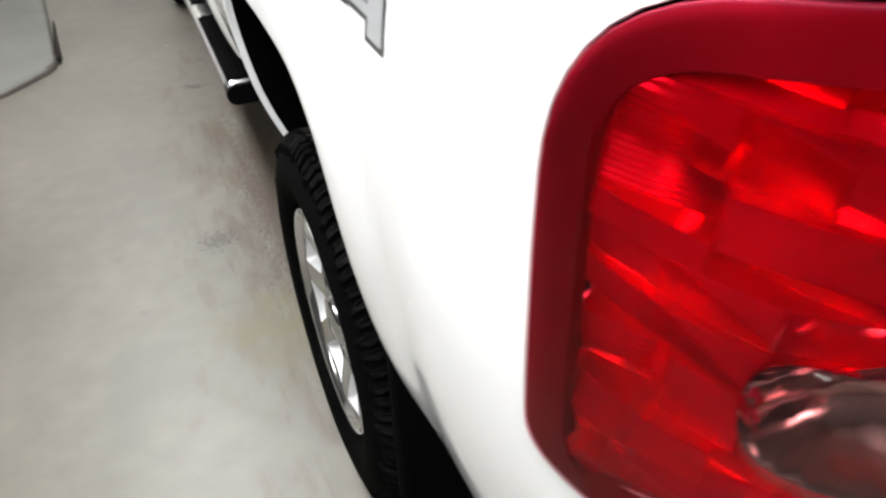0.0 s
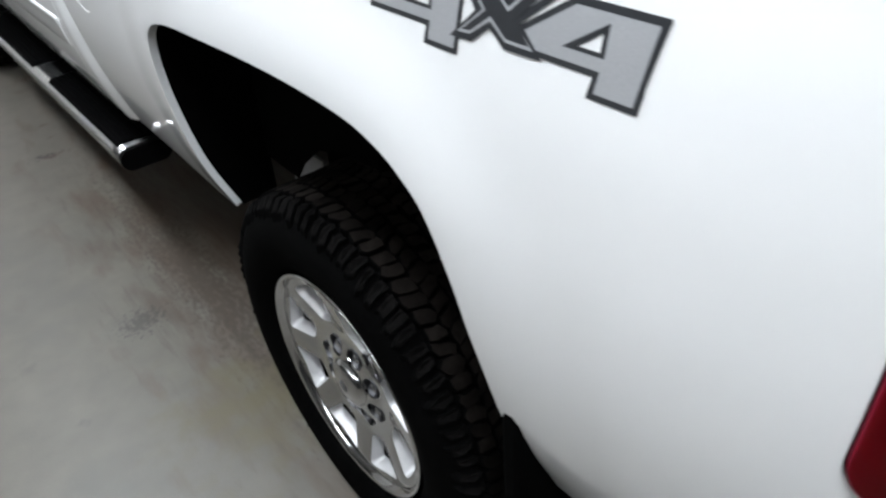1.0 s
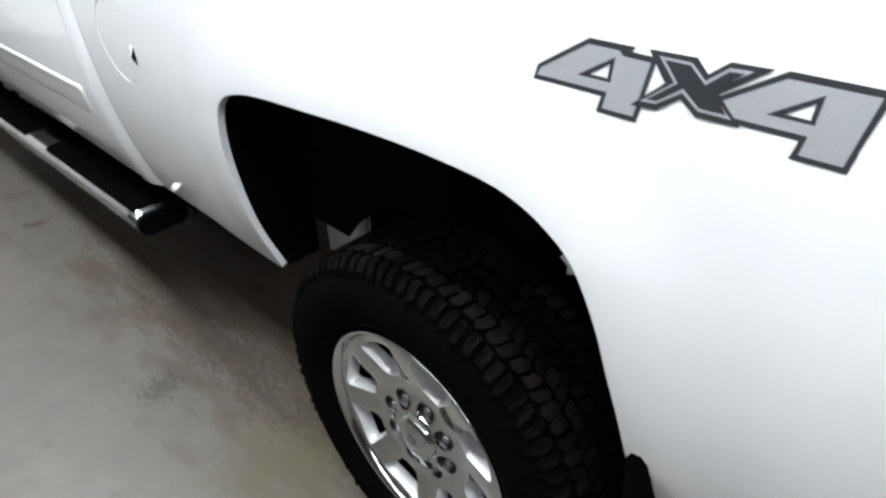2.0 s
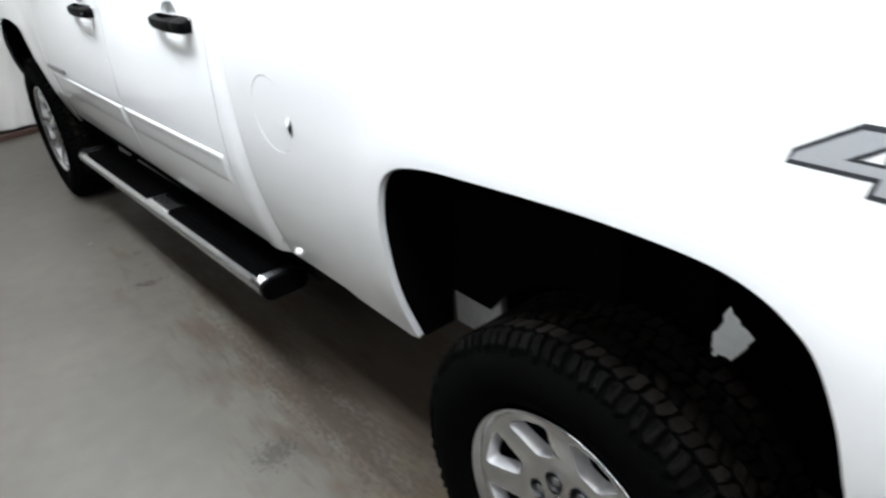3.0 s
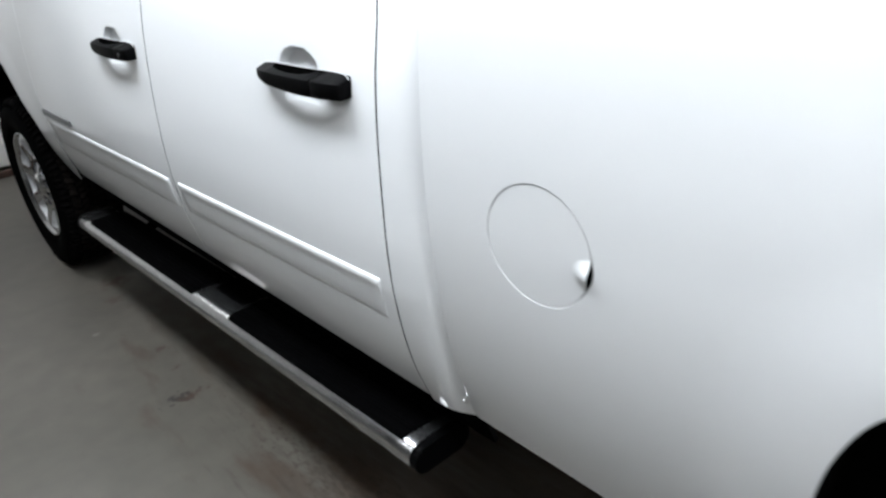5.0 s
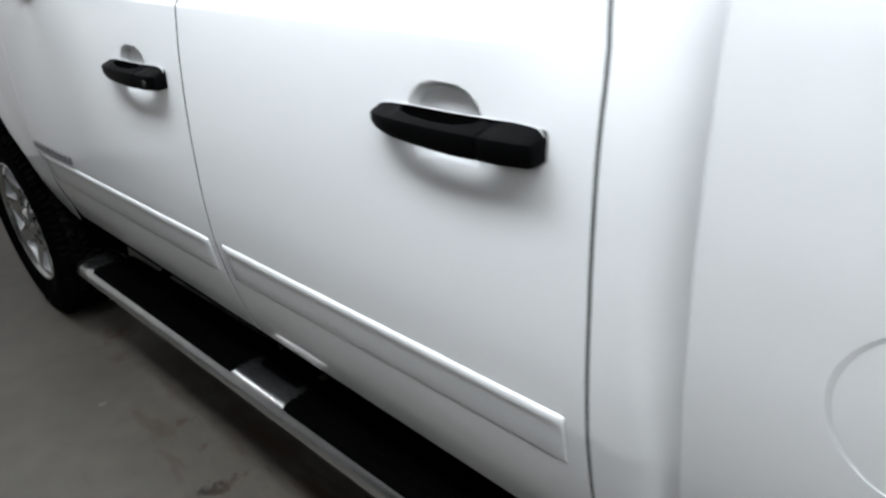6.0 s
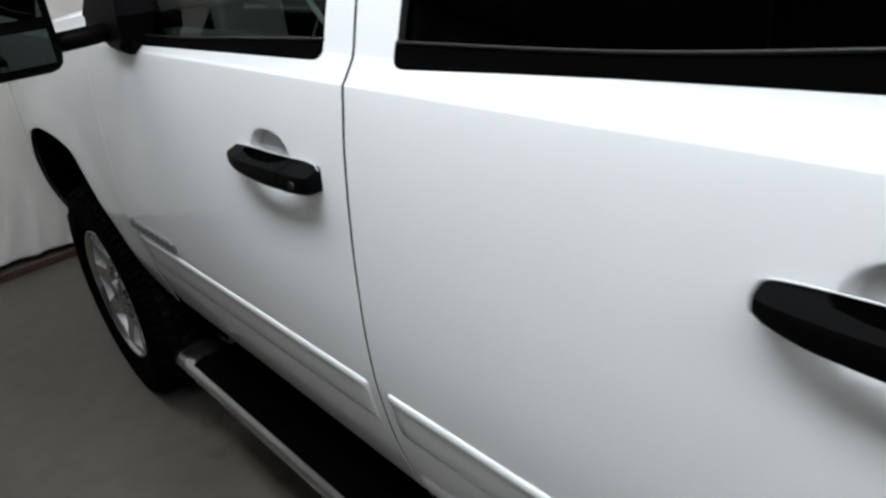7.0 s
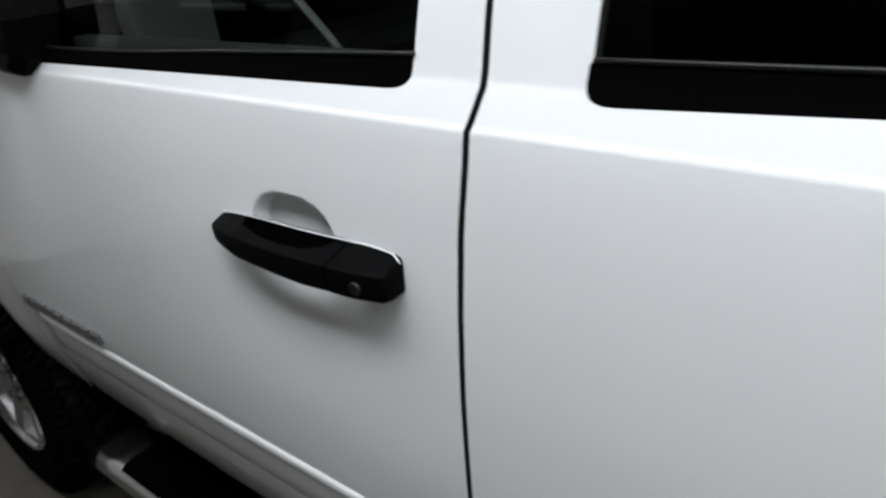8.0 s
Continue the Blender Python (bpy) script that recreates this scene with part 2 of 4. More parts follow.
def resample(loop, step):
    out = []
    for a, b in zip(loop, loop[1:] + loop[:1]):
        n = max(1, int(math.ceil(math.dist(a, b) / step)))
        out += [(a[0] + (b[0] - a[0]) * i / n, a[1] + (b[1] - a[1]) * i / n) for i in range(n)]
    return out


def rounded(loop, radius, steps=5):
    """The loop with its corners rounded; radius may be one number or one a corner."""
    out = []
    n = len(loop)
    for i, c in enumerate(loop):
        r = radius[i] if isinstance(radius, (list, tuple)) else radius
        a, b = Vector(loop[i - 1]), Vector(loop[(i + 1) % n])
        c = Vector(c)
        if r <= 0:
            out.append(tuple(c))
            continue
        p = c + (a - c).normalized() * min(r, (a - c).length * 0.48)
        q = c + (b - c).normalized() * min(r, (b - c).length * 0.48)
        for k in range(steps + 1):
            t = k / steps
            out.append(tuple(p * (1 - t) ** 2 + c * 2 * t * (1 - t) + q * t * t))
    return out


def circle(y, z, r, n=40):
    return [(y + r * math.cos(2 * math.pi * i / n), z + r * math.sin(2 * math.pi * i / n)) for i in range(n)]


def inside(pts, loop):
    pts = np.asarray(pts)
    a = np.asarray(loop)
    b = np.roll(a, -1, 0)
    hit = np.zeros(len(pts), bool)
    for (x0, y0), (x1, y1) in zip(a, b):
        c = (y0 > pts[:, 1]) != (y1 > pts[:, 1])
        if y0 != y1:
            hit ^= c & (pts[:, 0] < (x1 - x0) * (pts[:, 1] - y0) / (y1 - y0) + x0)
    return hit


def near(pts, loop):
    """The distance of each point to the loop's line."""
    pts = np.asarray(pts)
    best = np.full(len(pts), 1e9)
    for a, b in zip(loop, loop[1:] + loop[:1]):
        a, b = np.array(a), np.array(b)
        d = b - a
        t = np.clip(((pts - a) @ d) / max(d @ d, 1e-12), 0, 1)
        best = np.minimum(best, np.linalg.norm(pts - a - t[:, None] * d, axis=1))
    return best


from mathutils.geometry import delaunay_2d_cdt

CX = 1.0          # the truck's middle line


def sheet(name, loop, holes, surface, mat, parent, label="", step=0.03, fine=(), lip=0.014, hem=0.0012, mirror=False, edge_step=None, seam=True):
    """A panel cut to a loop in (u, z) with holes, laid on surface(u, z) -> (x, y, z) arrays; its edges turn in by lip."""
    loops = [resample(list(l), edge_step or step) for l in [loop, *holes]]
    pts, edges = [], []
    for l in loops:
        k = len(pts)
        pts += l
        edges += [(k + i, k + (i + 1) % len(l)) for i in range(len(l))]
    nb = len(pts)
    u0, u1 = min(p[0] for p in loop), max(p[0] for p in loop)
    z0, z1 = min(p[1] for p in loop), max(p[1] for p in loop)
    grids = [(u0, u1, z0, z1, step)] + [tuple(f) for f in fine]
    inner = np.zeros((0, 2))
    for i, (a, b, c, d, s) in enumerate(grids):
        gu, gz = np.meshgrid(np.arange(a + s / 2, b, s), np.arange(c + s / 2, d, s))
        g = np.stack([gu.ravel(), gz.ravel()], 1)
        ok = inside(g, loops[0])
        for h in loops[1:]:
            ok &= ~inside(g, h)
        for l in loops:
            ok &= near(g, l) > min(s, edge_step or s) * 0.45
        for f in grids[i + 1:]:
            ok &= ~((g[:, 0] > f[0]) & (g[:, 0] < f[1]) & (g[:, 1] > f[2]) & (g[:, 1] < f[3]))
        inner = np.concatenate([inner, g[ok]])
    allp = pts + [tuple(p) for p in inner]
    v2, _, tris, *_ = delaunay_2d_cdt([Vector(p) for p in allp], edges, [], 1, 1e-6)
    v2 = np.array([tuple(v) for v in v2])
    mid = np.array([v2[list(f)].mean(0) for f in tris])
    keep = inside(mid, loops[0])
    for h in loops[1:]:
        keep &= ~inside(mid, h)
    faces = [tuple(f) for f, k in zip(tris, keep) if k]
    def lay(q):
        return np.stack(surface(q[:, 0], q[:, 1]), 1)
    P = lay(v2)
    e = 1e-3
    du = lay(v2 + [e, 0]) - lay(v2 - [e, 0])
    dz = lay(v2 + [0, e]) - lay(v2 - [0, e])
    N = np.cross(dz, du)
    N /= np.linalg.norm(N, axis=1)[:, None] + 1e-12
    def area(f):
        (a, b), (c, d), (g, h) = v2[f[0]], v2[f[1]], v2[f[2]]
        return (c - a) * (h - b) - (g - a) * (d - b)
    faces = [f[::-1] if area(f) > 0 else f for f in faces]
    # edges that turn in
    count = {}
    for f in faces:
        for a, b in zip(f, f[1:] + f[:1]):
            count[(a, b)] = 1
    border = [(a, b) for a, b in count if (b, a) not in count]
    verts, norms = [tuple(p) for p in P], [tuple(n) for n in N]
    slots = [0] * len(faces)
    if lip:
        ring, mids = {}, {}
        side = {}
        for a, b in border:
            d = P[b] - P[a]
            o = np.cross(d, N[a])
            o /= np.linalg.norm(o) + 1e-12
            for k in (a, b):
                side[k] = side.get(k, 0) + o
        for k in side:
            o = side[k] / (np.linalg.norm(side[k]) + 1e-12)
            mids[k] = (len(verts), len(verts) + 1)
            verts += [tuple(P[k] + o * hem - N[k] * hem * 1.6), tuple(P[k] + o * hem - N[k] * lip)]
            norms += [tuple(o), tuple(o)]
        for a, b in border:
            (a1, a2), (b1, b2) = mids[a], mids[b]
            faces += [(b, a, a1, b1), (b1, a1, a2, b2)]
            # the deeper strip takes the gap's painted shade
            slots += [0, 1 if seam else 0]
    verts, norms = np.array(verts), np.array(norms)
    if mirror:
        verts[:, 0] = 2 * CX - verts[:, 0]
        norms[:, 0] *= -1
        faces = [f[::-1] for f in faces]
    return solid(name, verts, faces, [mat, GAP_SHADE], parent, label, normals=norms, slots=slots)


def tube(name, path, radius, mat, parent, label="", n=10, closed=False, squash=1.0):
    """A round bar along a path of points."""
    P = [Vector(p) for p in path]
    verts, faces = [], []
    for i, p in enumerate(P):
        d = (P[min(i + 1, len(P) - 1)] - P[max(i - 1, 0)]).normalized()
        a = d.cross(Vector((0, 0, 1)) if abs(d.z) < 0.9 else Vector((1, 0, 0))).normalized()
        b = d.cross(a)
        r = radius[i] if isinstance(radius, (list, tuple)) else radius
        verts += [p + a * r * math.cos(2 * math.pi * k / n) + b * r * squash * math.sin(2 * math.pi * k / n) for k in range(n)]
    for i in range(len(P) - 1):
        for k in range(n):
            faces.append((i * n + k, i * n + (k + 1) % n, (i + 1) * n + (k + 1) % n, (i + 1) * n + k))
    faces += [tuple(range(n))[::-1], tuple(range((len(P) - 1) * n, len(P) * n))]
    return solid(name, verts, faces, mat, parent, label)


def lathe(name, prof, centre, mat, parent, label="", n=64, out=-1, smooth=True):
    """A body of revolution about an axle along x: prof of (x, r)."""
    verts, faces = [], []
    for x, r in prof:
        for k in range(n):
            a = 2 * math.pi * k / n
            verts.append((centre[0] + x, centre[1] + r * math.cos(a), centre[2] + r * math.sin(a)))
    for i in range(len(prof) - 1):
        for k in range(n):
            f = (i * n + k, i * n + (k + 1) % n, (i + 1) * n + (k + 1) % n, (i + 1) * n + k)
            faces.append(f if out > 0 else f[::-1])
    return solid(name, verts, faces, mat, parent, label, smooth)


# ---- the hall ----
def hall():
    X0, X1, Y0, Y1 = -4.2, 6.2, -4.6, 6.1
    ob = part("floor", box((X0 - 0.2, Y0 - 0.2, -0.2), (X1 + 0.2, Y1 + 0.2, 0)), CONCRETE)
    tagged(ob, "grey painted concrete floor, scuffed and stained", "floor", kind="structure")
    ob = part("ceiling", box((X0 - 0.2, Y0 - 0.2, CEILING), (X1 + 0.2, Y1 + 0.2, CEILING + 0.2)), ROOF)
    tagged(ob, "unseen white painted ceiling closing the hall", "ceiling", kind="structure")
    for name, lo, hi in (("wall_west", (X0 - 0.2, Y0, 0), (X0, Y1, CEILING)), ("wall_east", (X1, Y0, 0), (X1 + 0.2, Y1, CEILING)),
                         ("wall_south", (X0 - 0.2, Y0 - 0.2, 0), (X1 + 0.2, Y0, CEILING)), ("wall_north", (X0 - 0.2, Y1, 0), (X1 + 0.2, Y1 + 0.2, CEILING))):
        tagged(part(name, box(lo, hi), WALL), "unseen dark grey wall closing the hall", "wall", kind="structure")
    ob = part("baseboard", box((X0, 0, 0.0), (X1, 0.03, 0.045), 0.006), BROWN)
    ob.location, ob.rotation_euler = (0, 5.545, 0), (0, 0, 0.05)
    tagged(ob, "dark brown wooden strip on the floor", "baseboard", kind="structure")
    # the curtain: two cloths, the western one hung in front of the other
    def cloth(x0, x1, forward, seed):
        verts, faces = [], []
        nu, nz = int((x1 - x0) * 75), 34
        for j in range(nz + 1):
            z = 0.035 + (2.6 - 0.035) * (j / nz) ** 1.5
            low = float(1 - smooth01(0, 0.75, z))
            for i in range(nu + 1):
                x = x0 + (x1 - x0) * i / nu
                w = 0.052 * math.sin(x * 7.6 + 0.45 * z + 1.2 * math.sin(x * 1.7 + seed)) + 0.015 * math.sin(x * 21 + 2 * math.sin(x * 3.3) + 0.4 * z)
                w += 0.09 * noise.noise((x * 1.3, z * 0.5, 3.0 + seed))
                # slanting drag folds where the cloth meets the floor
                pull = math.sin((x - 0.30 * z) * 26 + 1.6 * math.sin(x * 5 + seed))
                w += 0.040 * low * (1 - abs(pull)) * (0.6 + 0.8 * noise.noise((x * 2.2, 0.0, seed)))
                verts.append((x, 5.68 + 0.05 * x - forward - w * 0.8, z))
        for j in range(nz):
            for i in range(nu):
                a = j * (nu + 1) + i
                faces.append((a, a + 1, a + nu + 2, a + nu + 1))
        ob = solid("curtain", verts, faces, CLOTH, None, "white draped cloth curtain hung to the floor")
        m = ob.modifiers.new("thickness", "SOLIDIFY")
        m.thickness = 0.004
        tagged(ob, category="curtain", group="hall curtains")
    cloth(X0, -0.15, 0.035, 1.0)
    cloth(-0.45, X1, 0.0, 4.0)


def tube_light(x, y, watts):
    root = new("unseen_ceiling_light")
    root.location = (x, y + 0.65, CEILING - 0.05)
    body = part("housing", box((-0.19, -0.65, 0.0), (0.19, 0.65, 0.05), 0.008), ENAMEL, root)
    for s in (-0.11, 0.11):
        tube("tube", [(s, -0.6, -0.022), (s, 0.6, -0.022)], 0.014, GLOW, root)
    tagged(root, "white ceiling batten with two fluorescent tubes, out of view", "ceiling light", "ceiling lights")
    lamp = bpy.data.lights.new("lamp", "AREA")
    lamp.shape, lamp.size, lamp.size_y, lamp.energy = "RECTANGLE", 0.34, 1.2, watts
    lamp.color = (0.93, 0.98, 1.02)
    ob = new("lamp", lamp)
    ob.parent = root
    ob.location = (0, 0, -0.05)


hall()
for row_x, powers in TUBE_ROWS:
    for start, watts in zip(TUBE_STARTS, powers):
        tube_light(row_x, start, watts)

# ---- the truck: plan and sections ----
AXLE_R, AXLE_F, AXLE_Z = 0.0, 3.904, 0.40
truck = tagged(new("pickup_truck"), "white crew-cab pickup truck with chrome running board and alloy wheels", "pickup truck")
truck.location = (CX, 1.9, 0)


def adopt(ob):
    """Parts are made in the place's metres; hang one on the truck."""
    ob.parent = truck
    ob.matrix_parent_inverse = Matrix.Translation((-CX, -1.9, 0))
    return ob


door_profile = hermite([(0.46, 0.135), (0.52, 0.105), (0.58, 0.079), (0.64, 0.0565), (0.70, 0.0390), (0.76, 0.0262), (0.82, 0.0168), (0.87, 0.011), (0.96, 0.008), (1.06, 0.010),
                        (1.16, 0.015), (1.25, 0.0220), (1.31, 0.0288), (1.3245, 0.0308), (1.3262, 0.0318), (1.3278, 0.0334), (1.3295, 0.0346), (1.3325, 0.0362), (1.355, 0.0482), (1.359, 0.0505), (1.363, 0.0518), (1.42, 0.0680), (1.60, 0.135), (1.80, 0.235), (1.88, 0.29)])
corner_profile = hermite([(0.46, 0.135), (0.52, 0.105), (0.58, 0.079), (0.64, 0.0565), (0.70, 0.0390), (0.76, 0.0262), (0.82, 0.0168), (0.87, 0.011), (0.96, 0.008), (1.06, 0.010),
                          (1.16, 0.015), (1.25, 0.024), (1.34, 0.043), (1.42, 0.0680), (1.60, 0.135), (1.80, 0.235), (1.88, 0.29)])
bed_profile = hermite([(0.50, 0.124), (0.58, 0.093), (0.66, 0.0655), (0.74, 0.0438), (0.82, 0.0275), (0.90, 0.0155), (0.98, 0.008), (1.06, 0.004), (1.15, 0.003), (1.25, 0.006),
                       (1.34, 0.013), (1.39, 0.020), (1.425, 0.034), (1.44, 0.055)])
ARCH_R = [(0.490, 0.572), (0.482, 0.70), (0.467, 0.85), (0.452, 0.935), (0.425, 1.003), (0.389, 1.039), (0.337, 1.061), (0.24, 1.079), (0.08, 1.091), (-0.05, 1.098),
          (-0.16, 1.100), (-0.265, 1.096), (-0.323, 1.084), (-0.368, 1.062), (-0.405, 1.028), (-0.436, 0.957), (-0.454, 0.88), (-0.469, 0.80), (-0.479, 0.70), (-0.484, 0.56)]
ARCH_F = [(-0.50, 0.56), (-0.487, 0.66), (-0.466, 0.77), (-0.392, 0.863), (-0.315, 0.955), (-0.255, 0.998), (-0.10, 1.02), (0.10, 1.02), (0.255, 0.985), (0.35, 0.90),
          (0.42, 0.78), (0.455, 0.66), (0.465, 0.56)]
ARCH_F = [(y + AXLE_F, z) for y, z in ARCH_F]


def flowing(line, each=5):
    """A smooth curve through a line's points."""
    out = []
    for i in range(len(line) - 1):
        p0, p1, p2, p3 = (Vector(line[max(0, min(len(line) - 1, i + k))]) for k in (-1, 0, 1, 2))
        for k in range(each):
            t = k / each
            out.append(tuple(0.5 * (2 * p1 + (p2 - p0) * t + (2 * p0 - 5 * p1 + 4 * p2 - p3) * t * t + (3 * p1 - p0 - 3 * p2 + p3) * t ** 3)))
    return out + [line[-1]]


ARCH_R, ARCH_F = flowing(ARCH_R), flowing(ARCH_F)


def open_near(u, z, line):
    pts = np.stack([np.ravel(u), np.ravel(z)], 1)
    best = np.full(len(pts), 9.0)
    for a, b in zip(line[:-1], line[1:]):
        a, b = np.array(a), np.array(b)
        d = b - a
        t = np.clip(((pts - a) @ d) / (d @ d), 0, 1)
        best = np.minimum(best, np.linalg.norm(pts - a - t[:, None] * d, axis=1))
    return best.reshape(np.shape(u))


def bulge(u, z, arch, proud=0.006):
    return -proud * (1 - smooth01(0.0, 0.16, open_near(u, z, arch))) * smooth01(0.55, 0.75, z)


TAIL_U = -0.66
TAIL_X, TAIL_Y, TAIL_A = 0.30, 0.40, 0.37


def bed_surface(u, z, off=0.0):
    """u is y along the side and runs on round the rear corner."""
    u, z = np.asarray(u, float), np.asarray(z, float)
    a = np.clip((TAIL_U - u) / TAIL_A, 0, math.pi / 2)
    past = np.clip(TAIL_U - TAIL_A * math.pi / 2 - u, 0, None)
    y = np.where(u > TAIL_U, u, TAIL_U - TAIL_Y * np.sin(a))
    base = bed_profile(z) + bulge(u, z, ARCH_R, 0.015 - 0.007 * smooth01(0.15, 0.42, u))
    front = 0.002 * smooth01(1.074, 1.083, u) ** 2
    x = base * np.cos(a) + TAIL_X * (1 - np.cos(a)) + past + front - off * np.cos(a)
    return x, y + base * np.sin(a) - off * np.sin(a), z + 0 * u


HANDLES = [(2.326, 1.192), (1.412, 1.226)]


def pocket(u, z):
    d = np.zeros(np.shape(u))
    for yc, zc in HANDLES:
        up = (np.abs((u - yc - 0.018) / 0.067) ** 2.6 + np.abs((z - zc + 0.012) / 0.057) ** 2.6) ** (1 / 2.6)
        top = (1 - smooth01(0.84, 1.0, up)) * (z > zc - 0.012)
        mid = (1 - smooth01(0.72, 1.0, np.abs(u - yc - 0.018) / 0.067)) * (z <= zc - 0.012) * (1 - smooth01(0.02, 0.06, zc - 0.012 - z))
        low = np.hypot((u - yc - 0.002) / 0.138, (z - zc + 0.020) / 0.072)
        low = (1 - smooth01(0.45, 1.0, low)) * smooth01(0.01, -0.03, z - zc)
        d = d + np.maximum(0.017 * (top + mid), 0.008 * low)
    return d


def cab_surface(u, z, off=0.0):
    u, z = np.asarray(u, float), np.asarray(z, float)
    fade = smooth01(1.37, 1.25, u)                                  # the crease dies out towards the cab's rear corner
    x = door_profile(z) * (1 - fade) + corner_profile(z) * fade + pocket(u, z) + bulge(u, z, ARCH_F)
    x = x + 0.034 * smooth01(1.185, 1.062, u) ** 1.9                     # rear corner of the cab
    x = x + 0.30 * np.clip((u - 4.25) / 0.65, 0, 1) ** 2.2          # front corner
    return x - off, u + 0 * x, z + 0 * x


# ---- the truck: body panels ----
FUEL = (0.858, 1.060)


def body_side(mirror):
    # bed
    tail = TAIL_U - TAIL_A * math.pi / 2
    loop = [(1.083, 0.594), (1.083, 1.44), (tail - 0.06, 1.44), (tail - 0.06, 0.62), (-0.75, 0.60)] + [p for p in reversed(ARCH_R)] + [(0.52, 0.562), (0.74, 0.572), (0.79, 0.585)]
    light = rounded([(-0.830, 0.970), (-0.830, 1.326), (tail - 0.02, 1.350), (tail - 0.02, 0.926), (-0.893, 0.934)], [0.03, 0.115, 0.02, 0.02, 0.03], 9)
    bed = adopt(sheet("bed_side", loop, [[(y - 0.004 * math.exp(-((z - 1.045) / 0.021) ** 2) * (y < FUEL[0]), z) for y, z in circle(*FUEL, 0.0925, 80)], light] if not mirror else [light], bed_surface, PAINT, None, "glossy white pressed-steel bed side", 0.03,
                      lip=0.019, mirror=mirror, edge_step=0.012, seam=False))
    # cab corner behind the rear door
    loop = [(1.1940, 0.576), (1.1985, 0.66), (1.1995, 0.75), (1.1995, 0.90), (1.2005, 1.05), (1.2025, 1.20), (1.2035, 1.29), (1.2065, 1.33), (1.2135, 1.37), (1.230, 1.50), (1.20, 1.60), (1.105, 1.62), (1.087, 1.40), (1.087, 0.64), (1.091, 0.578)]
    adopt(sheet("cab_corner", loop, [], cab_surface, PAINT, None, "", 0.02, mirror=mirror, lip=0.03, seam=False))


SPLIT = [(2.110, 1.86), (2.111, 1.42), (2.110, 1.356), (2.113, 1.34), (2.116, 1.325), (2.118, 1.296), (2.124, 1.24), (2.129, 1.16), (2.133, 1.07), (2.136, 0.96), (2.138, 0.85), (2.139, 0.75), (2.137, 0.67), (2.134, 0.600)]
R_DOOR = [(1.2015, 0.590), (1.205, 0.66), (1.206, 0.75), (1.206, 0.90), (1.207, 1.05), (1.209, 1.20), (1.210, 1.29), (1.213, 1.33), (1.220, 1.37), (1.235, 1.50), (1.30, 1.70), (1.42, 1.82)] + [(y - 0.0040, z) for y, z in SPLIT]
F_DOOR = [(y + 0.0040, z) for y, z in reversed(SPLIT)] + [(2.55, 1.86), (3.22, 1.38), (3.255, 1.32), (3.265, 1.0), (3.25, 0.74), (3.235, 0.66), (3.22, 0.600)]
R_WIN = rounded([(2.022, 1.351), (2.010, 1.81), (1.50, 1.79), (1.30, 1.60), (1.285, 1.44), (1.372, 1.384), (1.45, 1.372)], [0.026, 0.03, 0.12, 0.08, 0.05, 0.05, 0.05])
F_WIN = rounded([(2.182, 1.351), (2.166, 1.80), (2.53, 1.80), (3.10, 1.40), (3.14, 1.335)], [0.026, 0.03, 0.05, 0.02, 0.02])


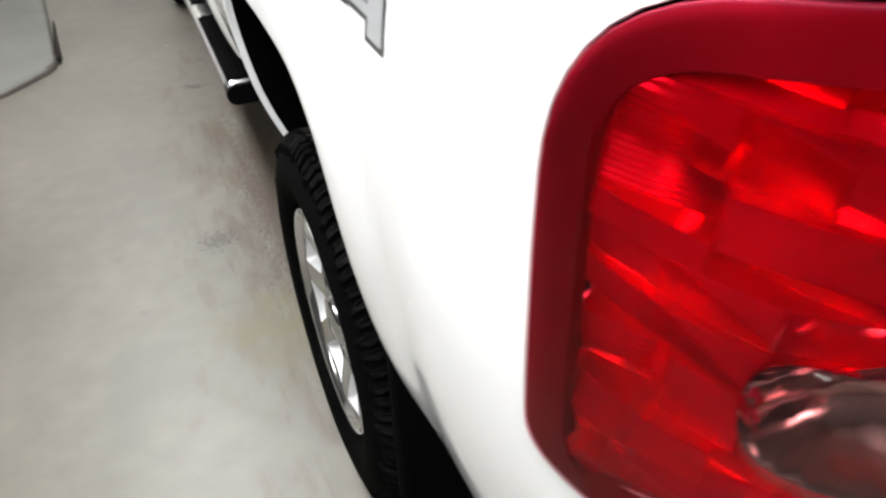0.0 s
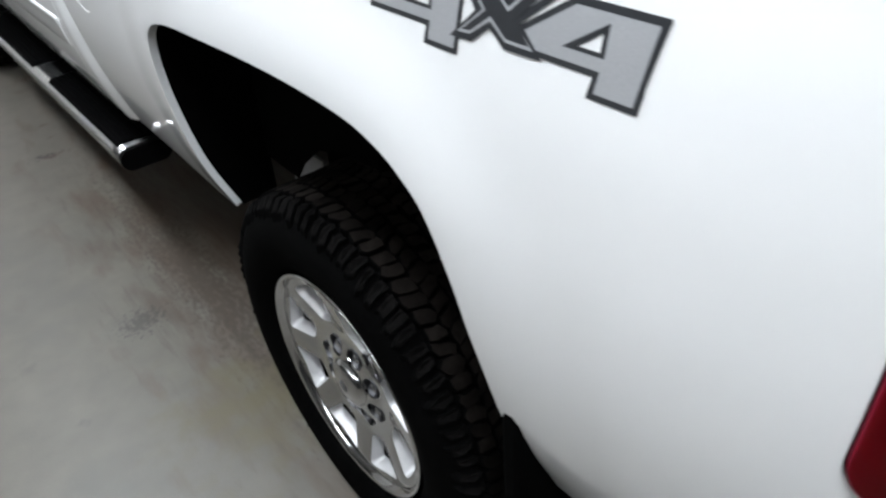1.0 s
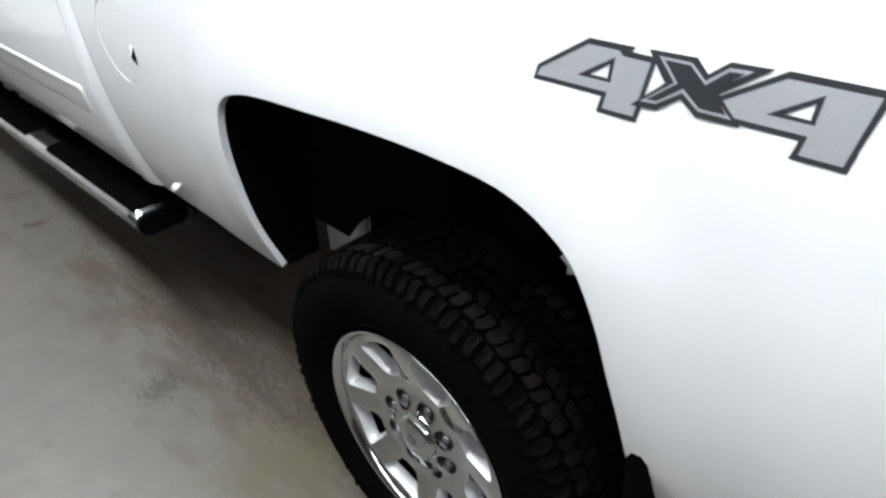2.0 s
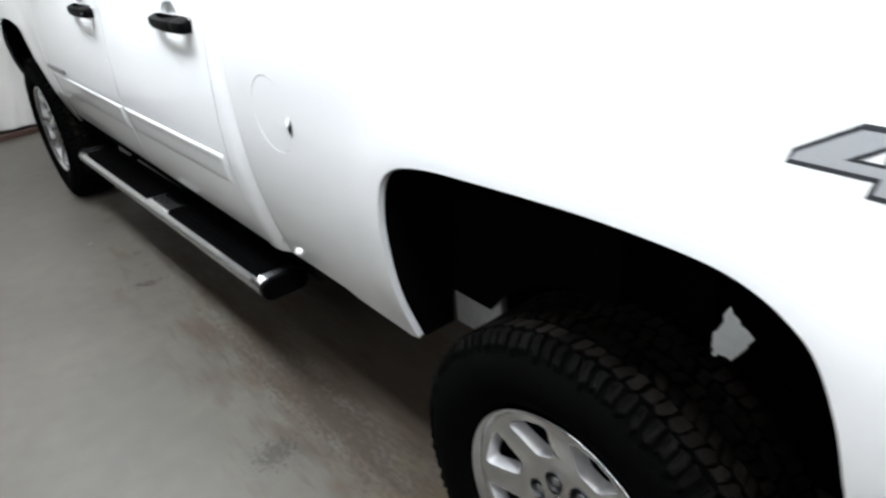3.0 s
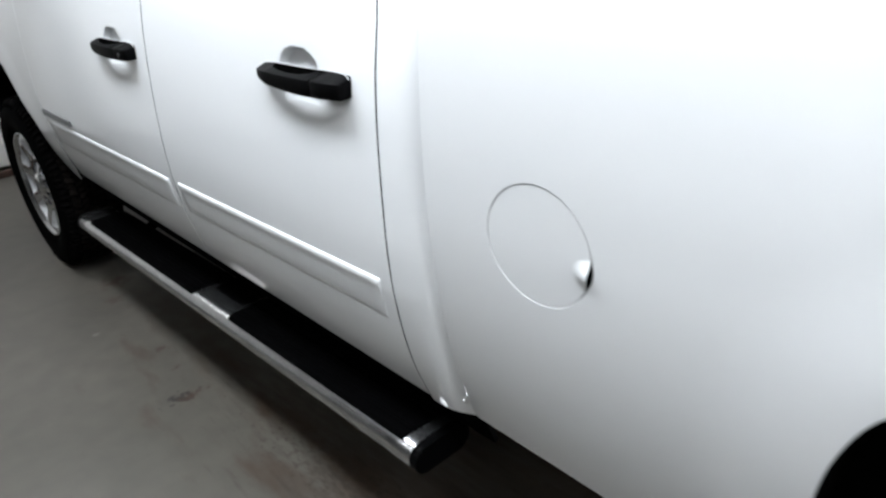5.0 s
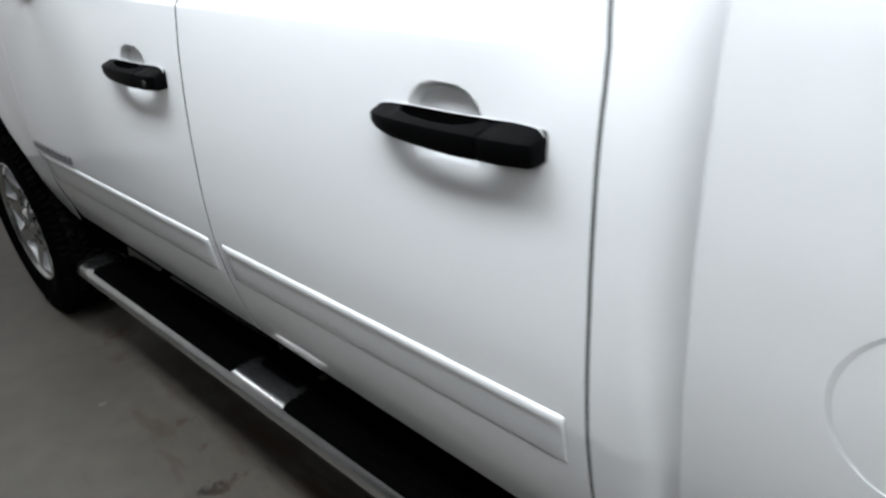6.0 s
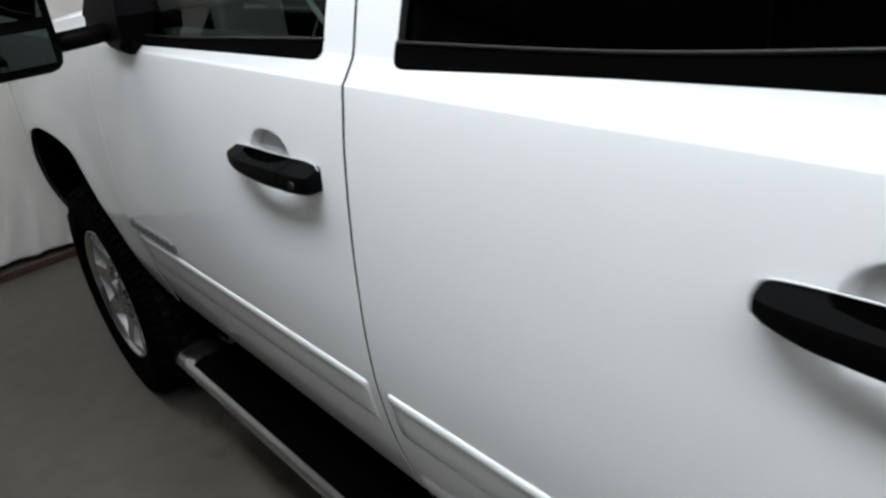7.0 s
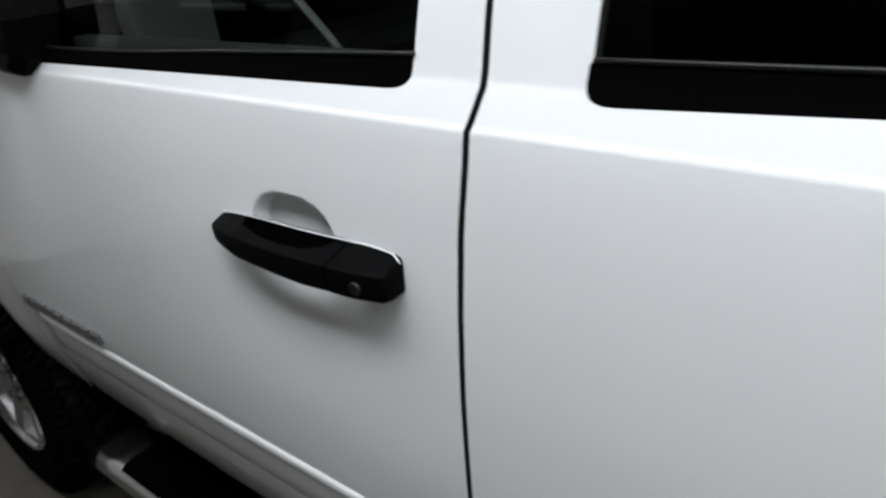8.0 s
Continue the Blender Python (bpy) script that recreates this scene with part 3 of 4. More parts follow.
def door(which, mirror):
    loop, win = (F_DOOR, F_WIN) if which == "front" else (R_DOOR, R_WIN)
    yc, zc = HANDLES[0 if which == "front" else 1]
    name = which + "_door"
    fine = [(yc - 0.15, yc + 0.15, zc - 0.115, zc + 0.08, 0.0042)] if not mirror else []
    ends = [p[0] for p in loop]
    fine += [(min(ends) + 0.006, max(ends) - 0.02, 1.334, 1.368, 0.005), (min(ends) + 0.006, max(ends) - 0.02, 1.3215, 1.334, 0.0023)] if not mirror else []
    ob = adopt(sheet(name, loop, [win], cab_surface, PAINT, None, "closed white door with a black handle", 0.024, fine=fine, mirror=mirror, edge_step=0.012, seam=True, lip=0.014, hem=0.0007))
    # glass and its belt seal
    inner = lambda u, z: cab_surface(u, z, -0.012)
    pane = sheet("window_pane", win, [], inner, PANE if which == "front" else PRIVACY, None, "clear side glass" if which == "front" else "dark privacy glass", 0.06, lip=0.0, mirror=mirror, edge_step=0.03)
    pane.parent = ob
    if which == "front":
        band = rounded([(2.1835, 1.350), (2.182, 1.3755), (2.70, 1.358), (3.13, 1.356), (3.14, 1.334)], [0.026, 0.003, 0.02, 0.003, 0.003])
    else:
        band = rounded([(2.0235, 1.350), (2.022, 1.378), (1.70, 1.384), (1.47, 1.398), (1.37, 1.408), (1.36, 1.390), (1.40, 1.377), (1.47, 1.371), (1.70, 1.364)], [0.024, 0.004, 0.02, 0.01, 0.003, 0.003, 0.02, 0.02, 0.02])
    strip = sheet("belt_seal", band, [], lambda u, z: cab_surface(u, z, 0.001), TRIM, None, "black rubber belt seal", 0.012, lip=0.014, mirror=mirror)
    strip.parent = ob
    top = flowing([(2.180, 1.3765), (2.45, 1.3675), (2.70, 1.3590), (3.12, 1.3565)] if which == "front" else [(2.019, 1.379), (1.70, 1.385), (1.47, 1.399), (1.38, 1.408)], 6)
    line = [(float(cab_surface(np.array([y]), np.array([z]), 0.0015)[0][0]), y, z) for y, z in top]
    tube("seal_lip", [(2 * CX - x if mirror else x, y, z) for x, y, z in line], 0.0022, LOCK, ob, "satin lip of the belt seal", n=8)
    # moulding along the door
    (ya, za), (yb, zb) = ((2.163, 0.850), (3.215, 0.835)) if which == "front" else ((1.236, 0.871), (2.108, 0.853))
    sec = [(-0.094, -0.002), (-0.087, 0.0004), (-0.079, 0.0016), (-0.050, 0.0026), (-0.028, 0.0030), (-0.022, 0.0034), (-0.017, 0.0042), (-0.012, 0.0049), (-0.007, 0.0049), (-0.002, 0.0038), (0.001, 0.0016), (0.002, -0.004)]
    verts, faces = [], []
    stops = [0.0, 0.002, 0.006] + [k / 30 for k in range(1, 30)] + [0.994, 0.998, 1.0]
    n = len(stops) - 1
    for i, t in enumerate(stops):
        proud = (0.0, 0.75, 1.0)[min(i, n - i, 2)]
        y, z = ya + (yb - ya) * t, za + (zb - za) * t
        for dz, off in sec:
            x, _, _ = cab_surface(np.array([y]), np.array([z + dz]), -0.004 + (off + 0.004) * proud)
            verts.append((2 * CX - x[0] if mirror else x[0], y, z + dz))
    m = len(sec)
    for i in range(n):
        for k in range(m - 1):
            f = (i * m + k, i * m + k + 1, (i + 1) * m + k + 1, (i + 1) * m + k)
            faces.append(f[::-1] if mirror else f)
    solid("door_moulding", verts, faces, PAINT, ob, "white body-coloured moulding strip", smooth=True)
    if not mirror:
        handle(which, ob)
    return ob


def handle(which, parent):
    """A pull handle: a grip that stands off the door, its base with the lock, a dark liner behind and a thin pale gasket above."""
    yc, zc = HANDLES[0 if which == "front" else 1]
    skin = float(cab_surface(np.array([yc + 0.3]), np.array([zc]))[0][0])
    f, z = yc, zc - 0.006

    def loft(name, stations, label):
        """Sections along y of (y, bottom, front edge, top at the door, how far it stands out, its back)."""
        verts, faces = [], []
        for y, zb, ze, zt, out, back in stations:
            top = ze + (zt - ze) * (out - max(back, 0)) / max(out, 0.001)
            for o, h in ((back, zb + 0.004), (back + 0.002, zb + 0.001), (out - 0.008, zb), (out - 0.003, zb + 0.0015), (out, zb + 0.006), (out, ze - 0.004), (out - 0.001, ze - 0.001), (out - 0.004, ze + 0.0005),
                         (back + 0.003, top), (back, top - 0.003)):
                verts.append((skin - o, y, z + h))
        m = 10
        for i in range(len(stations) - 1):
            for k in range(m):
                faces.append((i * m + k, i * m + (k + 1) % m, (i + 1) * m + (k + 1) % m, (i + 1) * m + k))
        faces += [tuple(range(m))[::-1], tuple(range((len(stations) - 1) * m, len(stations) * m))]
        ob = solid(name, verts, faces, BLACK, parent, label)
        ob.data.set_sharp_from_angle(angle=0.62)
        return ob
    short = 0.84 if which == "front" else 0.93

    def near_end(d):
        return d if d > -0.068 else -0.068 + (d + 0.068) * short
    grip = [(0.1365, -0.0095, 0.004, 0.011, 0.014, -0.008), (0.134, -0.0125, 0.0055, 0.0135, 0.020, -0.008), (0.122, -0.015, 0.006, 0.0148, 0.026, -0.008), (0.104, -0.0175, 0.007, 0.0165, 0.0305, -0.008), (0.090, -0.019, 0.0075, 0.0175, 0.033, -0.008),
            (0.085, -0.0195, 0.0078, 0.0178, 0.0335, 0.004), (0.077, -0.020, 0.008, 0.018, 0.0345, 0.014), (0.05, -0.0205, 0.0085, 0.0185, 0.0365, 0.021), (0.01, -0.0215, 0.009, 0.019, 0.038, 0.0245), (-0.025, -0.022, 0.0095, 0.0195, 0.038, 0.0225),
            (-0.046, -0.0217, 0.0097, 0.020, 0.037, 0.014), (-0.054, -0.0215, 0.0098, 0.020, 0.0365, 0.004), (-0.059, -0.0213, 0.0098, 0.020, 0.036, -0.008), (-0.0655, -0.021, 0.0095, 0.0195, 0.0355, -0.008)]
    loft("door_handle", [(f + d, *rest) for d, *rest in grip], "black plastic pull handle")
    rear = [(-0.0675, -0.0205, 0.0095, 0.0195, 0.0345, -0.008), (-0.070, -0.021, 0.010, 0.0205, 0.036, -0.008), (-0.10, -0.0205, 0.0105, 0.0215, 0.035, -0.008), (-0.128, -0.0195, 0.0105, 0.021, 0.031, -0.008),
            (-0.140, -0.0195, 0.0105, 0.0205, 0.0285, -0.008), (-0.1455, -0.018, 0.0095, 0.019, 0.025, -0.008), (-0.148, -0.0145, 0.006, 0.0145, 0.018, -0.008)]
    loft("handle_base", [(f + near_end(d), *rest) for d, *rest in rear], "black plastic handle base")
    liner = bmesh.new()
    edge = [(0.132, 0.004), (0.124, 0.0125), (0.08, 0.0172), (0.0, 0.0184), (-0.064, 0.0205), (-0.075, 0.0205), (-0.075, -0.009), (0.09, -0.009)]
    plate = liner.faces.new([liner.verts.new((skin - 0.0025, f + d, z + h)) for d, h in edge])
    for v in bmesh.ops.extrude_face_region(liner, geom=[plate])["geom"]:
        if isinstance(v, bmesh.types.BMVert):
            v.co.x += 0.004
    bmesh.ops.recalc_face_normals(liner, faces=liner.faces)
    part("handle_liner", liner, MATT, parent, "dark plate behind the grip")
    # the gasket: a thin pale lip along the upper edge
    line = [(0.139, 0.0050), (0.128, 0.0140), (0.08, 0.0180), (0.0, 0.0192), (-0.064, 0.0215), (-0.10, 0.0232), (-0.128, 0.0225), (-0.140, 0.0205), (-0.147, 0.0130)]
    path = flowing([(f + near_end(d), z + h) for d, h in line], 4)
    x = cab_surface(np.array([p[0] for p in path]), np.array([p[1] for p in path]), 0.0)[0]
    tube("handle_gasket", [(min(a, skin) - 0.003, p, q) for a, (p, q) in zip(x, path)], 0.0009, PAINT, parent, "thin white gasket edge", n=8)
    if which == "front":
        lathe("key_lock", [(-0.0355, 0.0), (-0.0358, 0.0042), (-0.0362, 0.0058), (-0.0352, 0.0066), (-0.031, 0.0068)], (skin, f - 0.104, z - 0.005), LOCK, parent, "small round key lock", 18, out=1)


for flip in (False, True):
    body_side(flip)
    door("rear", flip)
    door("front", flip)
    # front fender
    loop = [(3.268, 0.62), (3.2695, 1.0), (3.2595, 1.33), (3.277, 1.385), (4.86, 1.26), (4.86, 0.62), (4.42, 0.56)] + [p for p in reversed(ARCH_F)] + [(3.36, 0.54)]
    adopt(sheet("front_fender", loop, [], cab_surface, PAINT, None, "white front fender", 0.03, mirror=flip, edge_step=0.015))
    # sill under the doors
    loop = [(1.13, 0.43), (1.13, 0.605), (3.36, 0.605), (3.36, 0.43)]
    adopt(sheet("rocker_panel", loop, [], lambda u, z: (0.125 + (0.61 - z) * 0.35 + 0 * u, u, z), MATT, None, "black sill under the doors", 0.03, mirror=flip))


def slab(name, lo, hi, mat, bevel=0.02, label="", smooth=False):
    return adopt(part(name, box(lo, hi, bevel), mat, None, label, smooth))


# roof, glass, hood, tailgate, bumpers, floor
def shell(name, rows, mat, label=""):
    """A skin over rows of points, each row as long as the next."""
    m = len(rows[0])
    verts = [p for r in rows for p in r]
    faces = [(i * m + k, i * m + k + 1, (i + 1) * m + k + 1, (i + 1) * m + k) for i in range(len(rows) - 1) for k in range(m - 1)]
    ob = adopt(solid(name, verts, faces, mat, None, label))
    s = ob.modifiers.new("thickness", "SOLIDIFY")
    s.thickness = 0.012
    return ob


def across(y, z, edge, crown, n=12):
    return [(edge + (2 * CX - 2 * edge) * i / n, y, z + crown * (1 - (2 * i / n - 1) ** 2)) for i in range(n + 1)]


shell("roof", [across(1.12, 1.80, 0.27, 0.03), across(1.25, 1.88, 0.27, 0.04), across(1.6, 1.90, 0.27, 0.05), across(2.2, 1.905, 0.27, 0.05), across(2.55, 1.88, 0.26, 0.05), across(2.68, 1.83, 0.25, 0.045)], PAINT, "white cab roof")
shell("windscreen", [across(2.68, 1.828, 0.25, 0.045), across(3.05, 1.60, 0.17, 0.05), across(3.42, 1.375, 0.10, 0.05)], PANE, "clear raked windscreen")
shell("rear_window", [across(1.13, 1.80, 0.27, 0.0), across(1.105, 1.42, 0.14, 0.0)], PRIVACY, "dark rear window")
shell("cab_back", [across(1.105, 1.43, 0.10, 0.0), across(1.105, 0.62, 0.08, 0.0)], PAINT)
shell("hood", [across(3.40, 1.375, 0.10, 0.06), across(3.9, 1.345, 0.11, 0.075), across(4.5, 1.30, 0.17, 0.07), across(4.80, 1.24, 0.28, 0.06), across(4.87, 1.15, 0.32, 0.03)], PAINT, "white hood")
slab("grille", (0.42, 4.80, 0.80), (1.58, 4.88, 1.14), CHROME, 0.03, "chrome grille")
for x0, x1 in ((0.26, 0.47), (1.53, 1.74)):
    slab("headlight", (x0, 4.70, 0.90), (x1, 4.86, 1.16), LENS_CLEAR, 0.03, "clear headlight")
slab("front_bumper", (0.14, 4.76, 0.52), (1.86, 4.97, 0.80), CHROME, 0.05, "chrome front bumper")
slab("rear_bumper", (0.16, -1.20, 0.52), (1.84, -1.06, 0.74), CHROME, 0.04, "chrome rear step bumper")
slab("tailgate", (0.36, -1.075, 0.76), (1.64, -1.03, 1.42), PAINT, 0.015, "white tailgate")
slab("bed_floor", (0.60, -1.02, 0.90), (1.40, 1.05, 0.94), MATT, 0.005)
for x0, x1 in ((0.12, 0.595), (1.405, 1.88)):
    slab("bed_floor", (x0, -1.02, 0.90), (x1, -0.505, 0.94), MATT, 0.005)
    slab("bed_floor", (x0, 0.505, 0.90), (x1, 1.05, 0.94), MATT, 0.005)
slab("bed_front_wall", (0.06, 1.045, 0.90), (1.94, 1.075, 1.42), PAINT, 0.005)
for x0, x1 in ((0.05, 0.11), (1.89, 1.95)):
    slab("bed_rail_cap", (x0, -1.0, 1.425), (x1, 1.08, 1.45), BLACK, 0.008, "black bed rail cap")
for x0, x1 in ((0.63, 0.71), (1.29, 1.37)):
    slab("chassis_rail", (x0, -1.05, 0.64), (x1, 4.7, 0.75), MATT, 0.01)
slab("cab_floor", (0.17, 1.12, 0.50), (1.83, 3.3, 0.56), MATT, 0.005)
slab("firewall", (0.12, 3.28, 0.5), (1.88, 3.34, 1.36), MATT, 0.005)
slab("dashboard", (0.14, 3.02, 0.95), (1.86, 3.27, 1.22), BLACK, 0.05, "dark dashboard")
# assumed slab, added for a pale patch behind the front glass
slab("dash_slab", (0.37, 3.20, 1.20), (0.56, 3.27, 1.37), BELT, 0.012, "grey slab on top of the dashboard")
slab("door_top_pad", (0.088, 2.20, 1.26), (0.150, 2.92, 1.356), TRIM_CLOTH, 0.012, "grey padded inner door top")
adopt(tube("seat_belt", [(0.30, 2.52, 1.29), (0.30, 2.552, 1.325), (0.295, 2.60, 1.377), (0.285, 2.66, 1.46), (0.28, 2.70, 1.60)], 0.006, BELT, None, "pale seat belt strap", n=6))
for x in (0.32, 1.13):
    slab("seat_cushion", (x, 2.05, 0.75), (x + 0.55, 2.6, 0.95), TRIM_CLOTH, 0.06)
    slab("seat_back", (x, 1.95, 0.85), (x + 0.55, 2.12, 1.50), TRIM_CLOTH, 0.06)
    slab("headrest", (x + 0.14, 1.97, 1.54), (x + 0.41, 2.08, 1.74), TRIM_CLOTH, 0.04)
slab("rear_bench", (0.25, 1.2, 0.75), (1.75, 1.35, 1.5), TRIM_CLOTH, 0.06)


# ---- wheels ----
def wheel(name, y, mirror):
    """A wheel at the origin of its Empty: outer face towards -x."""
    hub = new(name)
    R, W = 0.408, 0.262
    # tyre carcass
    prof = [(0.040, 0.248), (0.012, 0.262), (0.000, 0.29), (-0.006, 0.325), (0.000, 0.358), (0.014, 0.380), (0.030, 0.392), (0.07, 0.396), (0.131, 0.398), (0.192, 0.396), (0.232, 0.392),
            (0.248, 0.380), (0.262, 0.358), (0.268, 0.325), (0.262, 0.29), (0.250, 0.262), (0.222, 0.248)]
    tyre = lathe("tyre", prof, (0, 0, 0), RUBBER, hub, "black all-terrain tyre", 96, out=1)
    # tread blocks
    verts, faces = [], []
    rows = [(0.010, 0.040, 0.0), (0.046, 0.078, 0.45), (0.083, 0.112, 0.1), (0.117, 0.145, 0.6), (0.150, 0.179, 0.3), (0.184, 0.216, 0.8), (0.222, 0.252, 0.2)]
    count = 90
    sides = []
    rnd = random.Random(5)
    for ri, (x0, x1, ph) in enumerate(rows):
        for k in range(count):
            j = lambda s: s * (rnd.random() - 0.5)
            a0 = 2 * math.pi * (k + ph + j(0.14)) / count
            wide = 2 * math.pi / count * ((0.62 if ri in (0, 6) else 0.86) + j(0.16))
            skew = wide * (0.16 if ri % 2 else -0.16) + j(0.012)
            r1 = R - (0.004 if ri in (0, 6) else 0.0) + j(0.002)
            corners = [(x0 + j(0.008), a0 - skew), ((x0 + x1) / 2 + j(0.01), a0 + wide * j(0.35)), (x1 + j(0.008), a0 + skew), (x1 + 0.004 + j(0.010), a0 + skew + wide * (0.5 + j(0.3))), (x1 + j(0.008), a0 + skew + wide),
                       ((x0 + x1) / 2 + j(0.01), a0 + wide * (1.0 + j(0.35))), (x0 + j(0.008), a0 - skew + wide), (x0 - 0.003 + j(0.010), a0 - skew + wide * (0.5 + j(0.3)))]
            cx, ca = (x0 + x1) / 2, a0 + wide / 2
            b, c = len(verts), len(corners)
            for r, pull in ((0.384, 0.0), (r1 - 0.003, 0.0), (r1, 0.10)):
                for xx, aa in corners:
                    drop = 0.018 * smooth01(0.026, 0.006, xx) + 0.018 * smooth01(0.236, 0.256, xx)
                    verts.append((xx + (cx - xx) * pull, (r - drop) * math.cos(aa + (ca - aa) * pull), (r - drop) * math.sin(aa + (ca - aa) * pull)))
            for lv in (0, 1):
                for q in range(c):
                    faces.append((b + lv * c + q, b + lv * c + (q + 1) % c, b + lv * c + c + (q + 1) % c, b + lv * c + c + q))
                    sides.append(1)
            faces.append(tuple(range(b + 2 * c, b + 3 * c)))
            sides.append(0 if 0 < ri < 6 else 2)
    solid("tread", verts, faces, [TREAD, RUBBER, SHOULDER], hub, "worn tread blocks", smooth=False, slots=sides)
    # rim barrel and lip
    lip = [(0.020, 0.250), (0.014, 0.2495), (0.012, 0.246), (0.016, 0.240), (0.030, 0.234), (0.050, 0.226), (0.058, 0.223)]
    lathe("rim", lip, (0, 0, 0), ALLOY, hub, "polished alloy rim", 96, out=-1)
    # barrel in black: shade seen through the spoke windows is put into its colour
    lathe("barrel", [(0.058, 0.223), (0.10, 0.214), (0.20, 0.208), (0.24, 0.235)], (0, 0, 0), MATT, hub, "inner barrel blackened for the shade behind the spokes", 64, out=-1)
    # the face: eight tapered windows and eight bolt recesses cut through a dished disc
    def face(r):
        return 0.026 + 0.016 * smooth01(0.236, 0.11, r) - 0.008 * smooth01(0.10, 0.06, r)

    def ring_point(r, a):
        return r * math.cos(a), r * math.sin(a)
    windows, bolts = [], []
    for q in range(8):
        a = 2 * math.pi * (q + 0.42) / 8
        inner, outer = math.radians(9.6), math.radians(15.6)
        corners = [ring_point(0.137, a - inner)] + [ring_point(0.217, a - outer + outer * 2 * k / 4) for k in range(5)] + [ring_point(0.137, a + inner)]
        windows.append(rounded(corners, [0.012, 0.014, 0.0, 0.0, 0.0, 0.014, 0.012], 4))
        bolts.append(circle(*ring_point(0.0825, a), 0.0225, 20))

    def skin(u, z):
        """The dished face, crowned along each spoke."""
        r = np.hypot(u, z)
        crown = np.cos(8 * (np.arctan2(z, u) - 2 * math.pi * 0.42 / 8) + math.pi) * smooth01(0.115, 0.165, r) * smooth01(0.236, 0.215, r)
        return face(r) - 0.0035 * crown, u + 0 * z, z + 0 * u
    sheet("spokes", circle(0, 0, 0.2345, 96), windows + bolts + [circle(0, 0, 0.050, 40)], skin, ALLOY, hub, "polished eight-spoke face", 0.014, lip=0.0, edge_step=0.008)
    for q, w in enumerate(windows):
        a = 2 * math.pi * (q + 0.42) / 8
        cy, cz = ring_point(0.184, a)
        verts, faces = [], []
        for back, shrink in ((0.0, 1.0), (0.003, 0.965), (0.025, 0.84), (0.029, 0.83)):
            verts += [(float(skin(y, z)[0]) + back, cy + (y - cy) * shrink, cz + (z - cz) * shrink) for y, z in w]
        m = len(w)
        for i in range(3):
            faces += [(i * m + k, i * m + (k + 1) % m, (i + 1) * m + (k + 1) % m, (i + 1) * m + k) for k in range(m)]
        solid("spoke_window", verts, faces, SILVER, hub, "silver sides of a window between spokes").data.set_sharp_from_angle(angle=0.7)
    lathe("centre_cap", [(0.018, 0.0), (0.019, 0.030), (0.022, 0.046), (0.028, 0.052), (0.046, 0.058)], (0, 0, 0), ALLOY, hub, "polished centre cap", 48, out=1)
    lathe("cap_badge", [(0.0165, 0.0), (0.0170, 0.012), (0.0176, 0.013)], (0, 0, 0), BADGE, hub, "dark round badge on the cap", 24, out=1)
    nut = mesh_of("lug_nut", *nut_shape(), STEEL)
    well = mesh_of("lug_recess", *ring_shape(), CAST)
    for q in range(8):
        a = 2 * math.pi * (q + 0.42) / 8
        for me, x in ((nut, 0.058), (well, 0.0415)):
            ob = new(me.name, me)
            ob.parent = hub
            ob.location = (x, 0.0825 * math.cos(a), 0.0825 * math.sin(a))
    # disc and drum share that painted shade
    lathe("brake_disc", [(0.105, 0.0), (0.105, 0.175), (0.13, 0.175), (0.13, 0.0)], (0, 0, 0), MATT, hub, "brake disc blackened for the shade behind the spokes", 48, out=1)
    lathe("brake_drum", [(0.16, 0.0), (0.16, 0.205), (0.24, 0.205)], (0, 0, 0), MATT, hub, "", 48, out=1)
    return hub


def nut_shape():
    v, f = [], []
    for x, r in ((0.010, 0.0125), (-0.012, 0.0125), (-0.017, 0.008)):
        v += [(x, r * math.cos(math.pi * k / 3), r * math.sin(math.pi * k / 3)) for k in range(6)]
    for i in range(2):
        f += [(i * 6 + k, i * 6 + (k + 1) % 6, i * 6 + 6 + (k + 1) % 6, i * 6 + 6 + k) for k in range(6)]
    return v, f + [tuple(range(12, 18))]


def ring_shape():
    v, f = [], []
    n = 18
    for x, r in ((0.026, 0.0), (0.026, 0.0190), (-0.002, 0.0228)):
        v += [(x, r * math.cos(2 * math.pi * k / n), r * math.sin(2 * math.pi * k / n)) for k in range(n)]
    for i in range(2):
        f += [(i * n + k, i * n + (k + 1) % n, i * n + n + (k + 1) % n, i * n + n + k) for k in range(n)]
    return v, f


FACE_X = 0.022
first = wheel("wheel", 0, False)
adopt(first)
first.location = (FACE_X, AXLE_R, AXLE_Z)
for x, y, turn in ((FACE_X, AXLE_F, 0), (2 * CX - FACE_X, AXLE_R, 180), (2 * CX - FACE_X, AXLE_F, 180)):
    copy = copy_thing(first, pose(x, y, AXLE_Z, 14 if turn == 0 else 0, 0, turn))

